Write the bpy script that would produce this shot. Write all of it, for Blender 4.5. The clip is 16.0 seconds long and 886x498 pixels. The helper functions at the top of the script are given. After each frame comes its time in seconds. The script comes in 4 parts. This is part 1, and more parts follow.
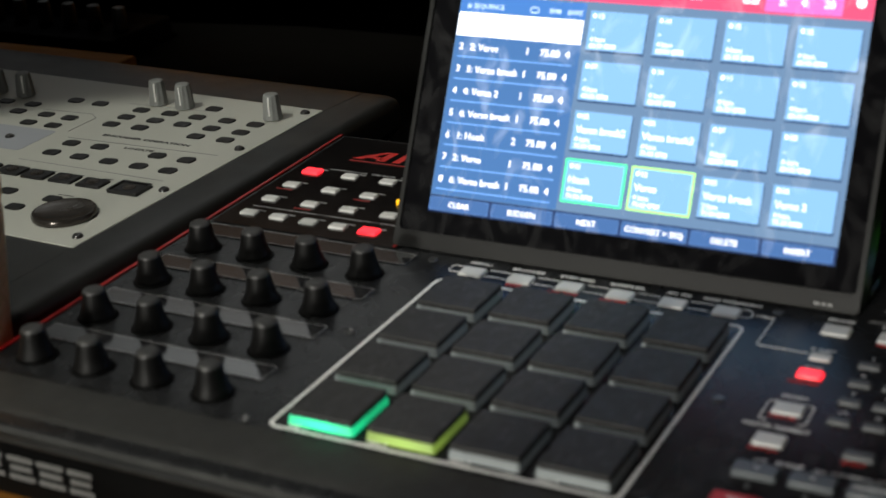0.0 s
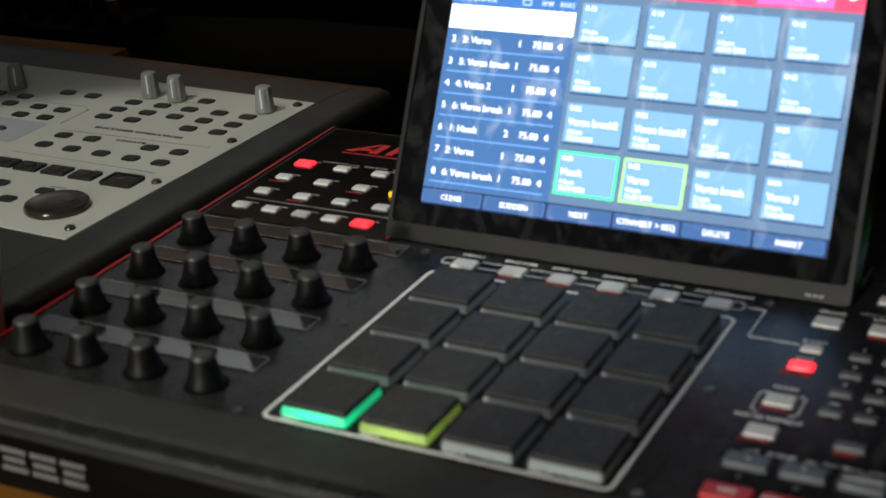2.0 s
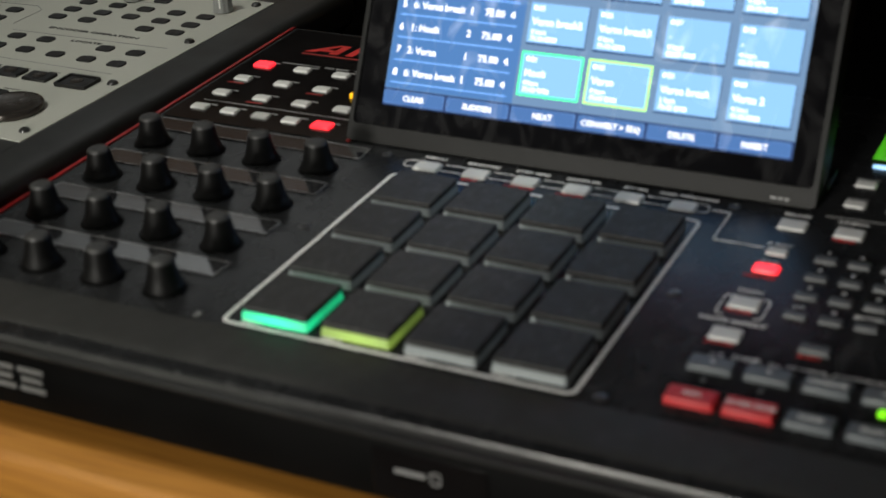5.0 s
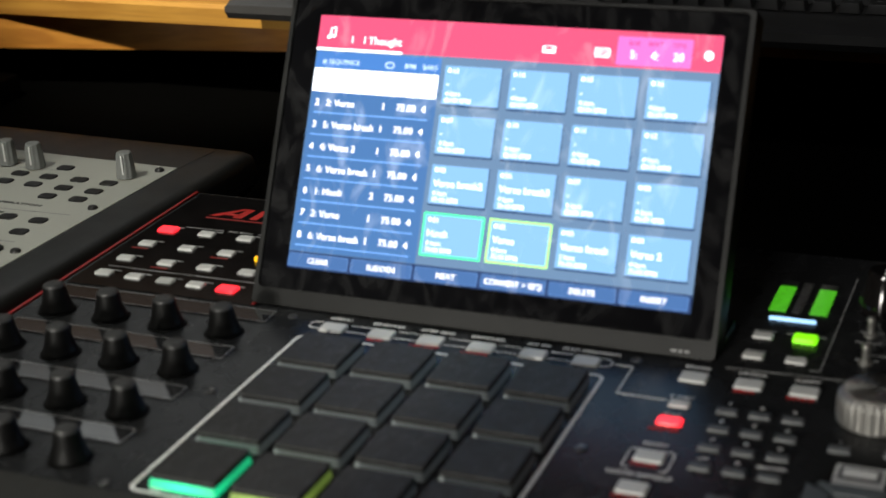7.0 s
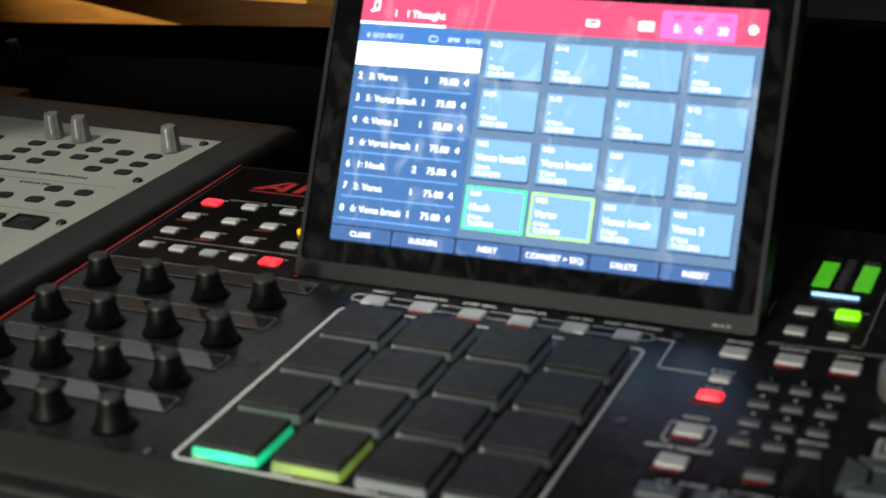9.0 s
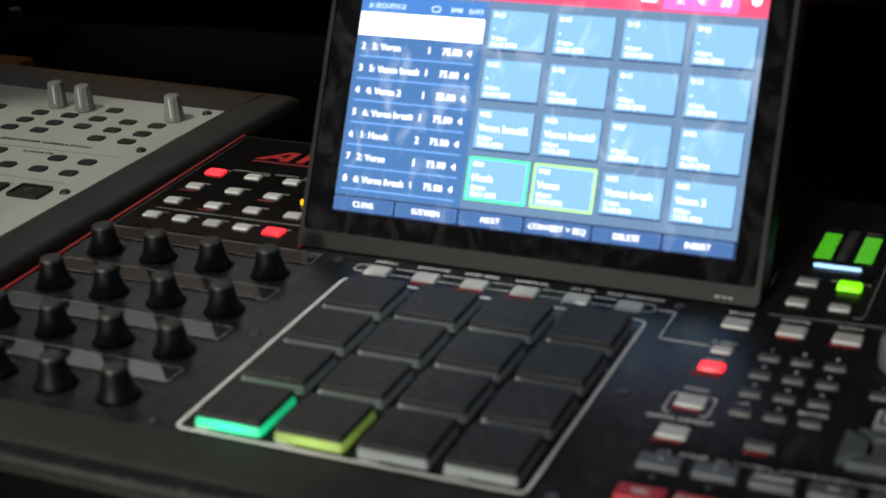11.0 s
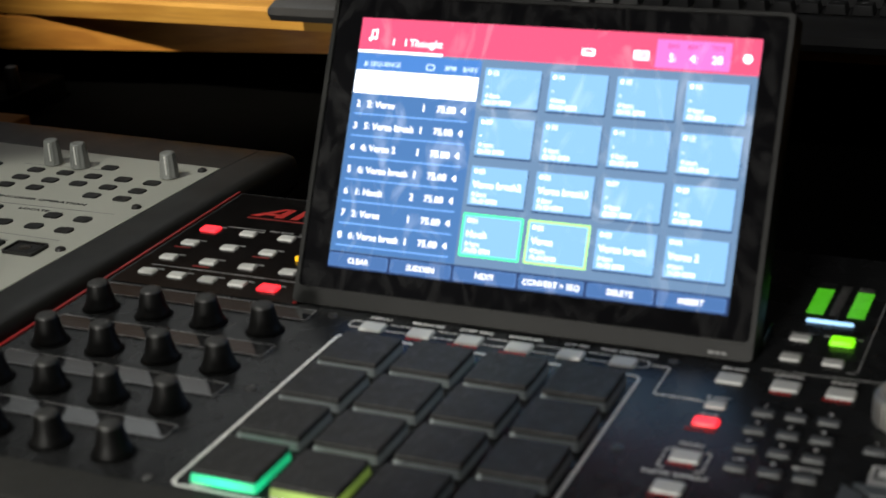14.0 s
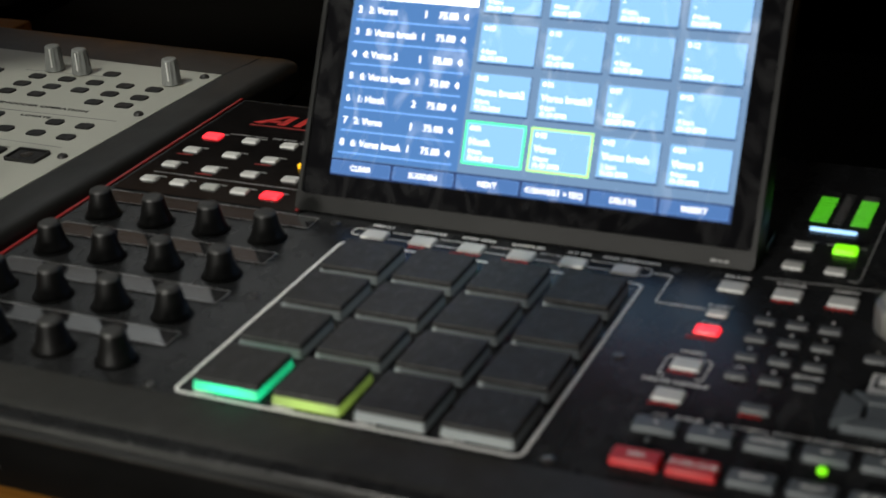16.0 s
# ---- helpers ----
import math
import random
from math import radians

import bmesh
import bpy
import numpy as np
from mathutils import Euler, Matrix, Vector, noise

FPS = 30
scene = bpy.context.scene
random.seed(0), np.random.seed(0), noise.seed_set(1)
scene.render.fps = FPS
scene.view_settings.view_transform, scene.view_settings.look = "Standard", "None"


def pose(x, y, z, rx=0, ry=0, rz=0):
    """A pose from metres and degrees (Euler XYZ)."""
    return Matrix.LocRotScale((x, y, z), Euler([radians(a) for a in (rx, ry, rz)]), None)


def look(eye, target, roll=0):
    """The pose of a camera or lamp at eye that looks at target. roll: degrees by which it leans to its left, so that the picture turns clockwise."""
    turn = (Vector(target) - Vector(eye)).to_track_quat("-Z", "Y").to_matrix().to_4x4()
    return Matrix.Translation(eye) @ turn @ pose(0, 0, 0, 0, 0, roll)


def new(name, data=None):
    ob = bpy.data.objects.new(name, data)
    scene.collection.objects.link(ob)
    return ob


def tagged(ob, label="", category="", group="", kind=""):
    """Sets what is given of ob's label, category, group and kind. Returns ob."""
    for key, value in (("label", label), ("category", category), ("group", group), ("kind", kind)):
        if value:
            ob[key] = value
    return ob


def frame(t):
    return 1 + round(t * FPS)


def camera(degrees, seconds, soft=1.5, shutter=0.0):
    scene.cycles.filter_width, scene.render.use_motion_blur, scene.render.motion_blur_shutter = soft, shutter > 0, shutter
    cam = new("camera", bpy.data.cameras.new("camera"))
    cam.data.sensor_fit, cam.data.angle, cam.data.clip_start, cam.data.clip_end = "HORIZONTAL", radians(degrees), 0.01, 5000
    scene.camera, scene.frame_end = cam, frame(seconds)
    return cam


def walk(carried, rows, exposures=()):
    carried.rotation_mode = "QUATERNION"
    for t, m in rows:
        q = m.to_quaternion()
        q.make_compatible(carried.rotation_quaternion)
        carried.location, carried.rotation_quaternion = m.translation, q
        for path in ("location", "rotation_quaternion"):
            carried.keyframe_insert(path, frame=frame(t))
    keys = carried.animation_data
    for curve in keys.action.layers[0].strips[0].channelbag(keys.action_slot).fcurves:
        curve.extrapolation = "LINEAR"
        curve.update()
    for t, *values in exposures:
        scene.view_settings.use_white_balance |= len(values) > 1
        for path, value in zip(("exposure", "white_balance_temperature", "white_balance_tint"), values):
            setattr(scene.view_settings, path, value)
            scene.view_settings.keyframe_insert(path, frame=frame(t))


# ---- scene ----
cam = camera(31.142, 16.0, soft=1.6)


def aim(yaw, pitch, lean):
    """Heading to the left, tilt upwards and roll, in degrees."""
    return pose(0, 0, 0, 0, 0, yaw) @ pose(0, 0, 0, 90 + pitch) @ pose(0, 0, 0, 0, 0, lean)


cam.data.dof.use_dof = True
cam.data.dof.focus_distance = 1.05
cam.data.dof.aperture_fstop = 9.6

PATH = [
    (0, pose(0.3591, -0.4868, 0.3352) @ aim(28.858, -23.330, -3.749)),
    (0.5, pose(0.3617, -0.4911, 0.3365) @ aim(28.738, -23.357, -3.677)),
    (1, pose(0.3594, -0.4886, 0.3354) @ aim(28.647, -23.351, -3.608)),
    (1.5, pose(0.3583, -0.4892, 0.3357) @ aim(28.554, -23.453, -3.582)),
    (2, pose(0.3592, -0.4886, 0.3350) @ aim(28.529, -23.580, -3.584)),
    (2.5, pose(0.3599, -0.4894, 0.3347) @ aim(28.432, -23.695, -3.536)),
    (3, pose(0.3593, -0.4881, 0.3341) @ aim(28.525, -24.525, -3.504)),
    (3.5, pose(0.3555, -0.4854, 0.3336) @ aim(28.490, -26.452, -3.579)),
    (3.7, pose(0.3576, -0.4859, 0.3333) @ aim(28.664, -26.858, -3.524)),
    (5.8, pose(0.3532, -0.4791, 0.3291) @ aim(23.889, -26.736, -2.641)),
    (6, pose(0.3539, -0.4797, 0.3325) @ aim(22.862, -26.101, -2.588)),
    (6.5, pose(0.3561, -0.4843, 0.3359) @ aim(22.999, -23.280, -2.675)),
    (7, pose(0.3572, -0.4867, 0.3359) @ aim(23.147, -21.720, -2.776)),
    (7.5, pose(0.3565, -0.4871, 0.3352) @ aim(23.337, -22.001, -2.798)),
    (8, pose(0.3546, -0.4815, 0.3336) @ aim(24.217, -22.282, -3.003)),
    (8.2, pose(0.3556, -0.4847, 0.3337) @ aim(24.677, -22.257, -3.163)),
    (10.5, pose(0.3600, -0.4910, 0.3335) @ aim(25.054, -23.010, -3.076)),
    (11, pose(0.3598, -0.4896, 0.3358) @ aim(25.088, -23.543, -3.020)),
    (11.5, pose(0.3606, -0.4893, 0.3356) @ aim(25.135, -23.407, -3.054)),
    (12, pose(0.3602, -0.4909, 0.3364) @ aim(24.984, -23.304, -3.091)),
    (12.5, pose(0.3619, -0.4896, 0.3354) @ aim(25.080, -23.506, -3.088)),
    (13, pose(0.3599, -0.4903, 0.3361) @ aim(24.865, -23.627, -3.047)),
    (13.5, pose(0.3602, -0.4912, 0.3371) @ aim(24.756, -22.782, -3.054)),
    (14, pose(0.3606, -0.4930, 0.3375) @ aim(24.702, -21.548, -2.989)),
    (14.5, pose(0.3604, -0.4921, 0.3363) @ aim(24.881, -22.669, -2.992)),
    (15, pose(0.3610, -0.4894, 0.3340) @ aim(25.140, -24.690, -3.032)),
    (15.5, pose(0.3610, -0.4881, 0.3332) @ aim(25.213, -25.342, -3.074)),
    (16, pose(0.3613, -0.4905, 0.3372) @ aim(25.124, -24.894, -3.081)),
]
walk(cam, PATH)

# ---- light ----
world = bpy.data.worlds.new("studio_world")
scene.world = world
world.use_nodes = True
world.node_tree.nodes["Background"].inputs[0].default_value = (0.9, 0.95, 1.0, 1)
world.node_tree.nodes["Background"].inputs[1].default_value = 0.01


def lamp(name, kind, m, power, colour, **more):
    data = bpy.data.lights.new(name, kind)
    data.energy, data.color = power, colour
    for key, value in more.items():
        if key == "spot_size":
            data.spot_size = value
        elif key == "spot_blend":
            data.spot_blend = value
        elif key == "radius":
            data.shadow_soft_size = value
        elif key == "size":
            data.shape, data.size, data.size_y = "RECTANGLE", value[0], value[1]
    ob = new(name, data)
    ob.matrix_world = m
    return ob


# Unseen light from the left; cone edge stands in for a blocker's shadow.
lamp("console_pool", "SPOT", look((-0.62, -0.32, 1.35), (-0.237, 0.075, 0)), 32, (1.0, 1.0, 0.88), spot_size=radians(25), spot_blend=0.14, radius=0.02)
# Added fill for the desk front and upright faces, no known source.
lamp("front_fill", "SPOT", look((-0.25, -1.60, 0.36), (0.20, -0.15, 0)), 70, (1.0, 0.97, 0.88), spot_size=radians(44), spot_blend=0.6, radius=0.15)
# Added fill over the pads and keyboard, no lamp known there.
lamp("pad_fill", "SPOT", look((0.10, -0.78, 1.62), (0.23, 0.24, 0)), 25, (1.0, 0.98, 0.94), spot_size=radians(47), spot_blend=1.0, radius=0.12)
# Added fill aimed at the shelf wood.
lamp("shelf_fill", "SPOT", look((-0.34, -0.06, 0.95), (-0.37, 0.88, 0.04)), 76, (1.0, 0.92, 0.76), spot_size=radians(30), spot_blend=0.6, radius=0.02)
# Added fill on the unseen upper wall, to brighten the strip reflections.
lamp("wall_fill", "AREA", look((-1.5, 1.80, 1.71), (-1.55, 2.2, 1.2)), 8, (0.92, 0.97, 1.0), size=(0.9, 0.12))

# ---- materials ----
def mat(name, base, rough=0.5, metal=0.0, grain=0.0, scale=400.0, vary=0.15, vscale=30.0, glow=None, power=1.0, coat=0.0, spec=0.5):
    """A surface with colour that varies at two scales, uneven gloss and fine relief."""
    m = bpy.data.materials.new(name)
    m.use_nodes = True
    t = m.node_tree
    b = t.nodes["Principled BSDF"]
    b.inputs["Roughness"].default_value = rough
    b.inputs["Metallic"].default_value = metal
    b.inputs["Coat Weight"].default_value = coat
    b.inputs["Coat Roughness"].default_value = 0.08
    b.inputs["Specular IOR Level"].default_value = spec
    where = t.nodes.new("ShaderNodeNewGeometry")
    n1 = t.nodes.new("ShaderNodeTexNoise")
    n1.inputs["Scale"].default_value, n1.inputs["Detail"].default_value = vscale, 6
    t.links.new(where.outputs["Position"], n1.inputs["Vector"])
    mix = t.nodes.new("ShaderNodeMix")
    mix.data_type = "RGBA"
    mix.inputs[6].default_value = (*[c * (1 - vary) for c in base], 1)
    mix.inputs[7].default_value = (*[min(1, c * (1 + vary)) for c in base], 1)
    t.links.new(n1.outputs["Fac"], mix.inputs[0])
    t.links.new(mix.outputs[2], b.inputs["Base Color"])
    n2 = t.nodes.new("ShaderNodeTexNoise")
    n2.inputs["Scale"].default_value, n2.inputs["Detail"].default_value = scale, 3
    t.links.new(where.outputs["Position"], n2.inputs["Vector"])
    r = t.nodes.new("ShaderNodeMapRange")
    r.inputs["From Min"].default_value, r.inputs["From Max"].default_value = 0.3, 0.7
    r.inputs["To Min"].default_value, r.inputs["To Max"].default_value = rough * 0.85, min(1, rough * 1.15)
    t.links.new(n1.outputs["Fac"], r.inputs["Value"])
    t.links.new(r.outputs["Result"], b.inputs["Roughness"])
    if grain:
        bump = t.nodes.new("ShaderNodeBump")
        bump.inputs["Strength"].default_value, bump.inputs["Distance"].default_value = grain, 0.0003
        t.links.new(n2.outputs["Fac"], bump.inputs["Height"])
        t.links.new(bump.outputs["Normal"], b.inputs["Normal"])
    if glow:
        b.inputs["Emission Color"].default_value = (*glow, 1)
        b.inputs["Emission Strength"].default_value = power
    return m


def wood(name, dark, light, along=0, rough=0.6, stretch=14.0, coat=0.25):
    """Varnished boards: stretched grain, growth streaks and a thin coat."""
    m = mat(name, light, rough, grain=0.25, scale=900, coat=coat)
    t = m.node_tree
    b = t.nodes["Principled BSDF"]
    where = t.nodes.new("ShaderNodeNewGeometry")
    put = t.nodes.new("ShaderNodeMapping")
    s = [stretch * 6] * 3
    s[along] = stretch * 0.35
    put.inputs["Scale"].default_value = s
    t.links.new(where.outputs["Position"], put.inputs["Vector"])
    n = t.nodes.new("ShaderNodeTexNoise")
    n.inputs["Scale"].default_value, n.inputs["Detail"].default_value, n.inputs["Distortion"].default_value = 1.0, 8, 1.4
    t.links.new(put.outputs["Vector"], n.inputs["Vector"])
    ramp = t.nodes.new("ShaderNodeValToRGB")
    ramp.color_ramp.elements[0].position, ramp.color_ramp.elements[0].color = 0.3, (*dark, 1)
    ramp.color_ramp.elements[1].position, ramp.color_ramp.elements[1].color = 0.62, (*light, 1)
    t.links.new(n.outputs["Fac"], ramp.inputs["Fac"])
    t.links.new(ramp.outputs["Color"], b.inputs["Base Color"])
    return m


def smudged(m, amount, scale, low=0.62, pale=0.5):
    """Wipe marks and dust that haze a glossy surface; on the display, reflected haze as colour too."""
    t = m.node_tree
    b = t.nodes["Principled BSDF"]
    where = t.nodes.new("ShaderNodeNewGeometry")
    put_at = t.nodes.new("ShaderNodeMapping")
    put_at.inputs["Scale"].default_value, put_at.inputs["Rotation"].default_value = (scale, scale * 0.35, scale * 0.6), (0.3, 0.5, 0.8)
    n = t.nodes.new("ShaderNodeTexNoise")
    n.inputs["Scale"].default_value, n.inputs["Detail"].default_value, n.inputs["Distortion"].default_value = 1.0, 7, 2.2
    r = t.nodes.new("ShaderNodeMapRange")
    r.inputs["From Min"].default_value, r.inputs["From Max"].default_value, r.inputs["To Max"].default_value = low, 0.85, amount
    haze = t.nodes.new("ShaderNodeMix")
    haze.data_type = "RGBA"
    haze.inputs[7].default_value = (pale, pale, pale, 1)
    old = b.inputs["Base Color"].links[0].from_socket
    t.links.new(where.outputs["Position"], put_at.inputs["Vector"])
    t.links.new(put_at.outputs["Vector"], n.inputs["Vector"])
    t.links.new(n.outputs["Fac"], r.inputs["Value"])
    t.links.new(r.outputs["Result"], haze.inputs[0])
    t.links.new(old, haze.inputs[6])
    t.links.new(haze.outputs[2], b.inputs["Base Color"])
    return m


M = dict(
    panel=mat("black_painted_metal", (0.0135, 0.014, 0.0150), 0.27, grain=0.10, scale=2500, vary=0.3, vscale=45, spec=0.27),
    gloss=mat("glossy_black_plastic", (0.008, 0.007, 0.007), 0.10, grain=0.05, vary=0.3, vscale=60),
    front=mat("dark_front_plastic", (0.003, 0.003, 0.003), 0.5, grain=0.2, scale=2500, spec=0.08),
    rest=mat("matt_grey_front_strip", (0.019, 0.019, 0.0175), 0.62, grain=0.3, scale=2500, vary=0.2, vscale=60),
    lip=mat("worn_black_edge", (0.020, 0.020, 0.019), 0.36, grain=0.1, vary=0.4, vscale=90, spec=0.4),
    red_trim=mat("red_lacquer", (0.30, 0.008, 0.008), 0.35, vary=0.2),
    rubber=mat("black_pad_rubber", (0.031, 0.031, 0.031), 0.66, grain=0.5, scale=1800, vary=0.25, vscale=120, spec=0.35),
    skirt=mat("grey_silicone", (0.31, 0.345, 0.35), 0.55, vary=0.12, vscale=150),
    skirt_green=mat("lit_green_silicone", (0.1, 0.4, 0.25), 0.5, glow=(0.0, 0.80, 0.33), power=1.0),
    skirt_lime=mat("lit_lime_silicone", (0.25, 0.35, 0.12), 0.5, glow=(0.30, 0.46, 0.06), power=0.5),
    knob=mat("black_knob_rubber", (0.004, 0.004, 0.004), 0.50, grain=0.2, scale=1500, vary=0.3, vscale=200, spec=0.20),
    # Paled for wear and for the highlight on the knob tops.
    knob_top=mat("worn_highlight_top", (0.035, 0.035, 0.035), 0.42, grain=0.3, scale=1500, vary=0.5, vscale=400),
    button=mat("light_grey_button", (0.70, 0.70, 0.68), 0.5, grain=0.2, scale=1500, vary=0.12, vscale=150),
    dark_button=mat("dark_grey_button", (0.10, 0.105, 0.11), 0.5, grain=0.2, scale=1500, vary=0.2, vscale=150),
    slate_button=mat("slate_grey_button", (0.10, 0.114, 0.124), 0.45, grain=0.2, scale=1500, vary=0.2, vscale=150),
    red_button=mat("red_button_plastic", (0.56, 0.02, 0.024), 0.45, grain=0.2, vary=0.15),
    red_led=mat("lit_red_button", (0.5, 0.05, 0.06), 0.4, glow=(1.0, 0.02, 0.032), power=2.0),
    green_led=mat("lit_green_button", (0.2, 0.5, 0.02), 0.4, glow=(0.22, 0.95, 0.005), power=1.2),
    amber_led=mat("lit_amber_lamp", (0.5, 0.3, 0.02), 0.4, glow=(1.0, 0.5, 0.0), power=1.2),
    meter_green=mat("meter_green", (0.02, 0.1, 0.01), 0.4, glow=(0.07, 0.46, 0.012), power=1.0),
    meter_off=mat("meter_unlit", (0.02, 0.02, 0.02), 0.4),
    light_bar=mat("lit_blue_bar", (0.3, 0.4, 0.6), 0.3, glow=(0.35, 0.66, 1.0), power=1.5),
    ink=mat("white_print", (0.85, 0.85, 0.83), 0.6, vary=0.08),
    badge=mat("pale_badge_print", (0.15, 0.15, 0.145), 0.5),
    ink_dim=mat("grey_print", (0.3, 0.3, 0.3), 0.6),
    ink_red=mat("red_print", (0.6, 0.025, 0.02), 0.6),
    edge=mat("dim_glass_edge", (0.28, 0.28, 0.28), 0.4),
    red_dim=mat("faded_red_print", (0.25, 0.015, 0.012), 0.6),
    ink_dark=mat("black_print", (0.06, 0.06, 0.06), 0.6),
    oled=mat("display_glass", (0.012, 0.012, 0.014), 0.12, vary=0.2, spec=1.0, coat=1.0),
    steel=mat("brushed_steel", (0.38, 0.37, 0.35), 0.5, 0.85, grain=0.3, scale=1200),
    screw=mat("blackened_screw", (0.12, 0.12, 0.12), 0.3, 0.8),
    bezel=mat("bezel_glass", (0.006, 0.006, 0.007), 0.05, vary=0.3, vscale=60, spec=0.5),
    rim=mat("bezel_rim", (0.015, 0.015, 0.0148), 0.42, grain=0.2, scale=2000, vary=0.2, spec=0.3),
    console=mat("light_grey_console_paint", (0.50, 0.505, 0.455), 0.5, grain=0.25, scale=2200, vary=0.06, vscale=25),
    console_case=mat("charcoal_console_case", (0.014, 0.014, 0.013), 0.42, grain=0.3, scale=1800, vary=0.2),
    console_knob=mat("grey_console_knob", (0.26, 0.27, 0.26), 0.38, grain=0.1, vary=0.15, vscale=200),
    console_button=mat("black_console_button", (0.008, 0.008, 0.008), 0.5, grain=0.2, vary=0.3, vscale=200),
    tint=mat("pale_blue_print", (0.36, 0.38, 0.42), 0.6, vary=0.06),
    wheel=mat("jog_wheel_bronze", (0.07, 0.062, 0.055), 0.25, 0.6, vary=0.2, vscale=80),
    keyboard=mat("keyboard_black_plastic", (0.034, 0.034, 0.035), 0.4, grain=0.3, scale=2000, vary=0.2),
    keycap=mat("keycap_black", (0.04, 0.04, 0.04), 0.45, grain=0.2, scale=2000, vary=0.2),
    wall=mat("wall_paint", (0.32, 0.315, 0.30), 0.8, grain=0.3, scale=200, vary=0.1, vscale=4),
    ceiling=mat("ceiling_paint", (0.5, 0.49, 0.47), 0.8, grain=0.3, scale=200, vary=0.06, vscale=4),
    carpet=mat("dark_carpet", (0.05, 0.045, 0.04), 0.95, grain=0.8, scale=600, vary=0.3),
    # Near-black colour in place of the shade behind the equipment.
    shade_black=mat("shade_black_board", (0.0015, 0.0015, 0.0014), 0.95, grain=0.3, scale=800, vary=0.3, spec=0.02),
    # Module and knob colours lowered to stand for the shade they lie in.
    rear=mat("shade_black_module", (0.0012, 0.0012, 0.0012), 0.8, grain=0.3, scale=1500, vary=0.2, spec=0.03),
    rear_knob=mat("shade_dark_knob", (0.010, 0.010, 0.010), 0.5, vary=0.2),
    amber=mat("amber_cap", (0.75, 0.3, 0.02), 0.3, vary=0.1, coat=0.4),
    desk=wood("honey_desk_wood", (0.37, 0.145, 0.018), (0.52, 0.225, 0.032), 0, stretch=22, coat=0.08),
    shelf=wood("honey_shelf_wood", (0.42, 0.19, 0.028), (0.62, 0.32, 0.055), 0, coat=0.0),
    rail=wood("brown_rail_wood", (0.40, 0.15, 0.018), (0.58, 0.25, 0.035), 0, coat=0.0),
    dark_wood=wood("dark_stained_wood", (0.20, 0.075, 0.005), (0.32, 0.125, 0.010), 0, 0.9, coat=0.0),
    panelling=wood("brown_panelling_wood", (0.065, 0.030, 0.011), (0.105, 0.050, 0.018), 0, coat=0.0),
    beech=wood("pale_beech", (0.66, 0.38, 0.17), (0.82, 0.52, 0.27), 0, stretch=25),
)

smudged(M["bezel"], 0.06, 45, 0.45)
smudged(M["panel"], 0.05, 60, 0.56)
smudged(M["rest"], 0.03, 60, 0.55)
smudged(M["rubber"], 0.12, 240, 0.55)
def lamp_behind(m, at, reach):
    """Light that leaks through silicone, strongest before its lamp and whiter there."""
    t = m.node_tree
    b = t.nodes["Principled BSDF"]
    power = b.inputs["Emission Strength"].default_value
    where = t.nodes.new("ShaderNodeTexCoord")
    far = t.nodes.new("ShaderNodeVectorMath")
    far.operation = "DISTANCE"
    far.inputs[1].default_value = at
    t.links.new(where.outputs["Object"], far.inputs[0])
    fade = t.nodes.new("ShaderNodeMapRange")
    fade.interpolation_type = "SMOOTHSTEP"
    fade.inputs["From Max"].default_value = reach
    fade.inputs["To Min"].default_value, fade.inputs["To Max"].default_value = power * 1.9, power * 0.45
    t.links.new(far.outputs["Value"], fade.inputs["Value"])
    t.links.new(fade.outputs["Result"], b.inputs["Emission Strength"])


lamp_behind(M["skirt_green"], (0.016, -0.001, 0.002), 0.024)
lamp_behind(M["skirt_lime"], (0.018, -0.001, 0.002), 0.024)
# spun metal: sheen in rays round the axis
sheen = mat("spun_steel", (0.62, 0.61, 0.58), 0.38, 0.95)
sheen.node_tree.nodes["Principled BSDF"].inputs["Anisotropic"].default_value = 0.85
around = sheen.node_tree.nodes.new("ShaderNodeTangent")
around.direction_type, around.axis = "RADIAL", "Z"
sheen.node_tree.links.new(around.outputs["Tangent"], sheen.node_tree.nodes["Principled BSDF"].inputs["Tangent"])
M["spun"] = sheen

# ---- building tools ----
PLACE = {}


def put(ob, parent, m=None):
    """Hangs ob, standing at the pose m, under its thing."""
    m = m or Matrix()
    PLACE[ob] = m
    if parent:
        ob.parent = parent
        ob.matrix_parent_inverse = PLACE[parent].inverted()
    ob.matrix_basis = m
    return ob


def thing(name, at, label, category, group="", kind=""):
    ob = put(new(name), None, Matrix.Translation(at))
    ob.empty_display_size = 0.05
    return tagged(ob, label, category, group, kind)


def mesh_of(name, bm, material):
    bmesh.ops.recalc_face_normals(bm, faces=bm.faces)
    me = bpy.data.meshes.new(name)
    bm.to_mesh(me)
    bm.free()
    me.materials.append(material)
    smooth = [p.use_smooth for p in me.polygons]
    me.set_sharp_from_angle(angle=radians(35))
    me.polygons.foreach_set("use_smooth", smooth)
    return me


def part(name, bm, material, parent, label="", m=None):
    me = bm if isinstance(bm, bpy.types.Mesh) else mesh_of(name, bm, material)
    return tagged(put(new(name, me), parent, m), label)


def whole(name, bm, material, label, category, group="", kind="", m=None):
    ob = put(new(name, mesh_of(name, bm, material)), None, m)
    return tagged(ob, label, category, group, kind)


def loop_of(x0, x1, y0, y1, r, n=4):
    """A rounded rectangle, anticlockwise."""
    r = max(min(r, (x1 - x0) / 2 - 1e-6, (y1 - y0) / 2 - 1e-6), 1e-6)
    pts = []
    for cx, cy, a in ((x1 - r, y1 - r, 0), (x0 + r, y1 - r, 90), (x0 + r, y0 + r, 180), (x1 - r, y0 + r, 270)):
        for k in range(n + 1):
            b = radians(a + 90 * k / n)
            pts.append((cx + r * math.cos(b), cy + r * math.sin(b)))
    return pts


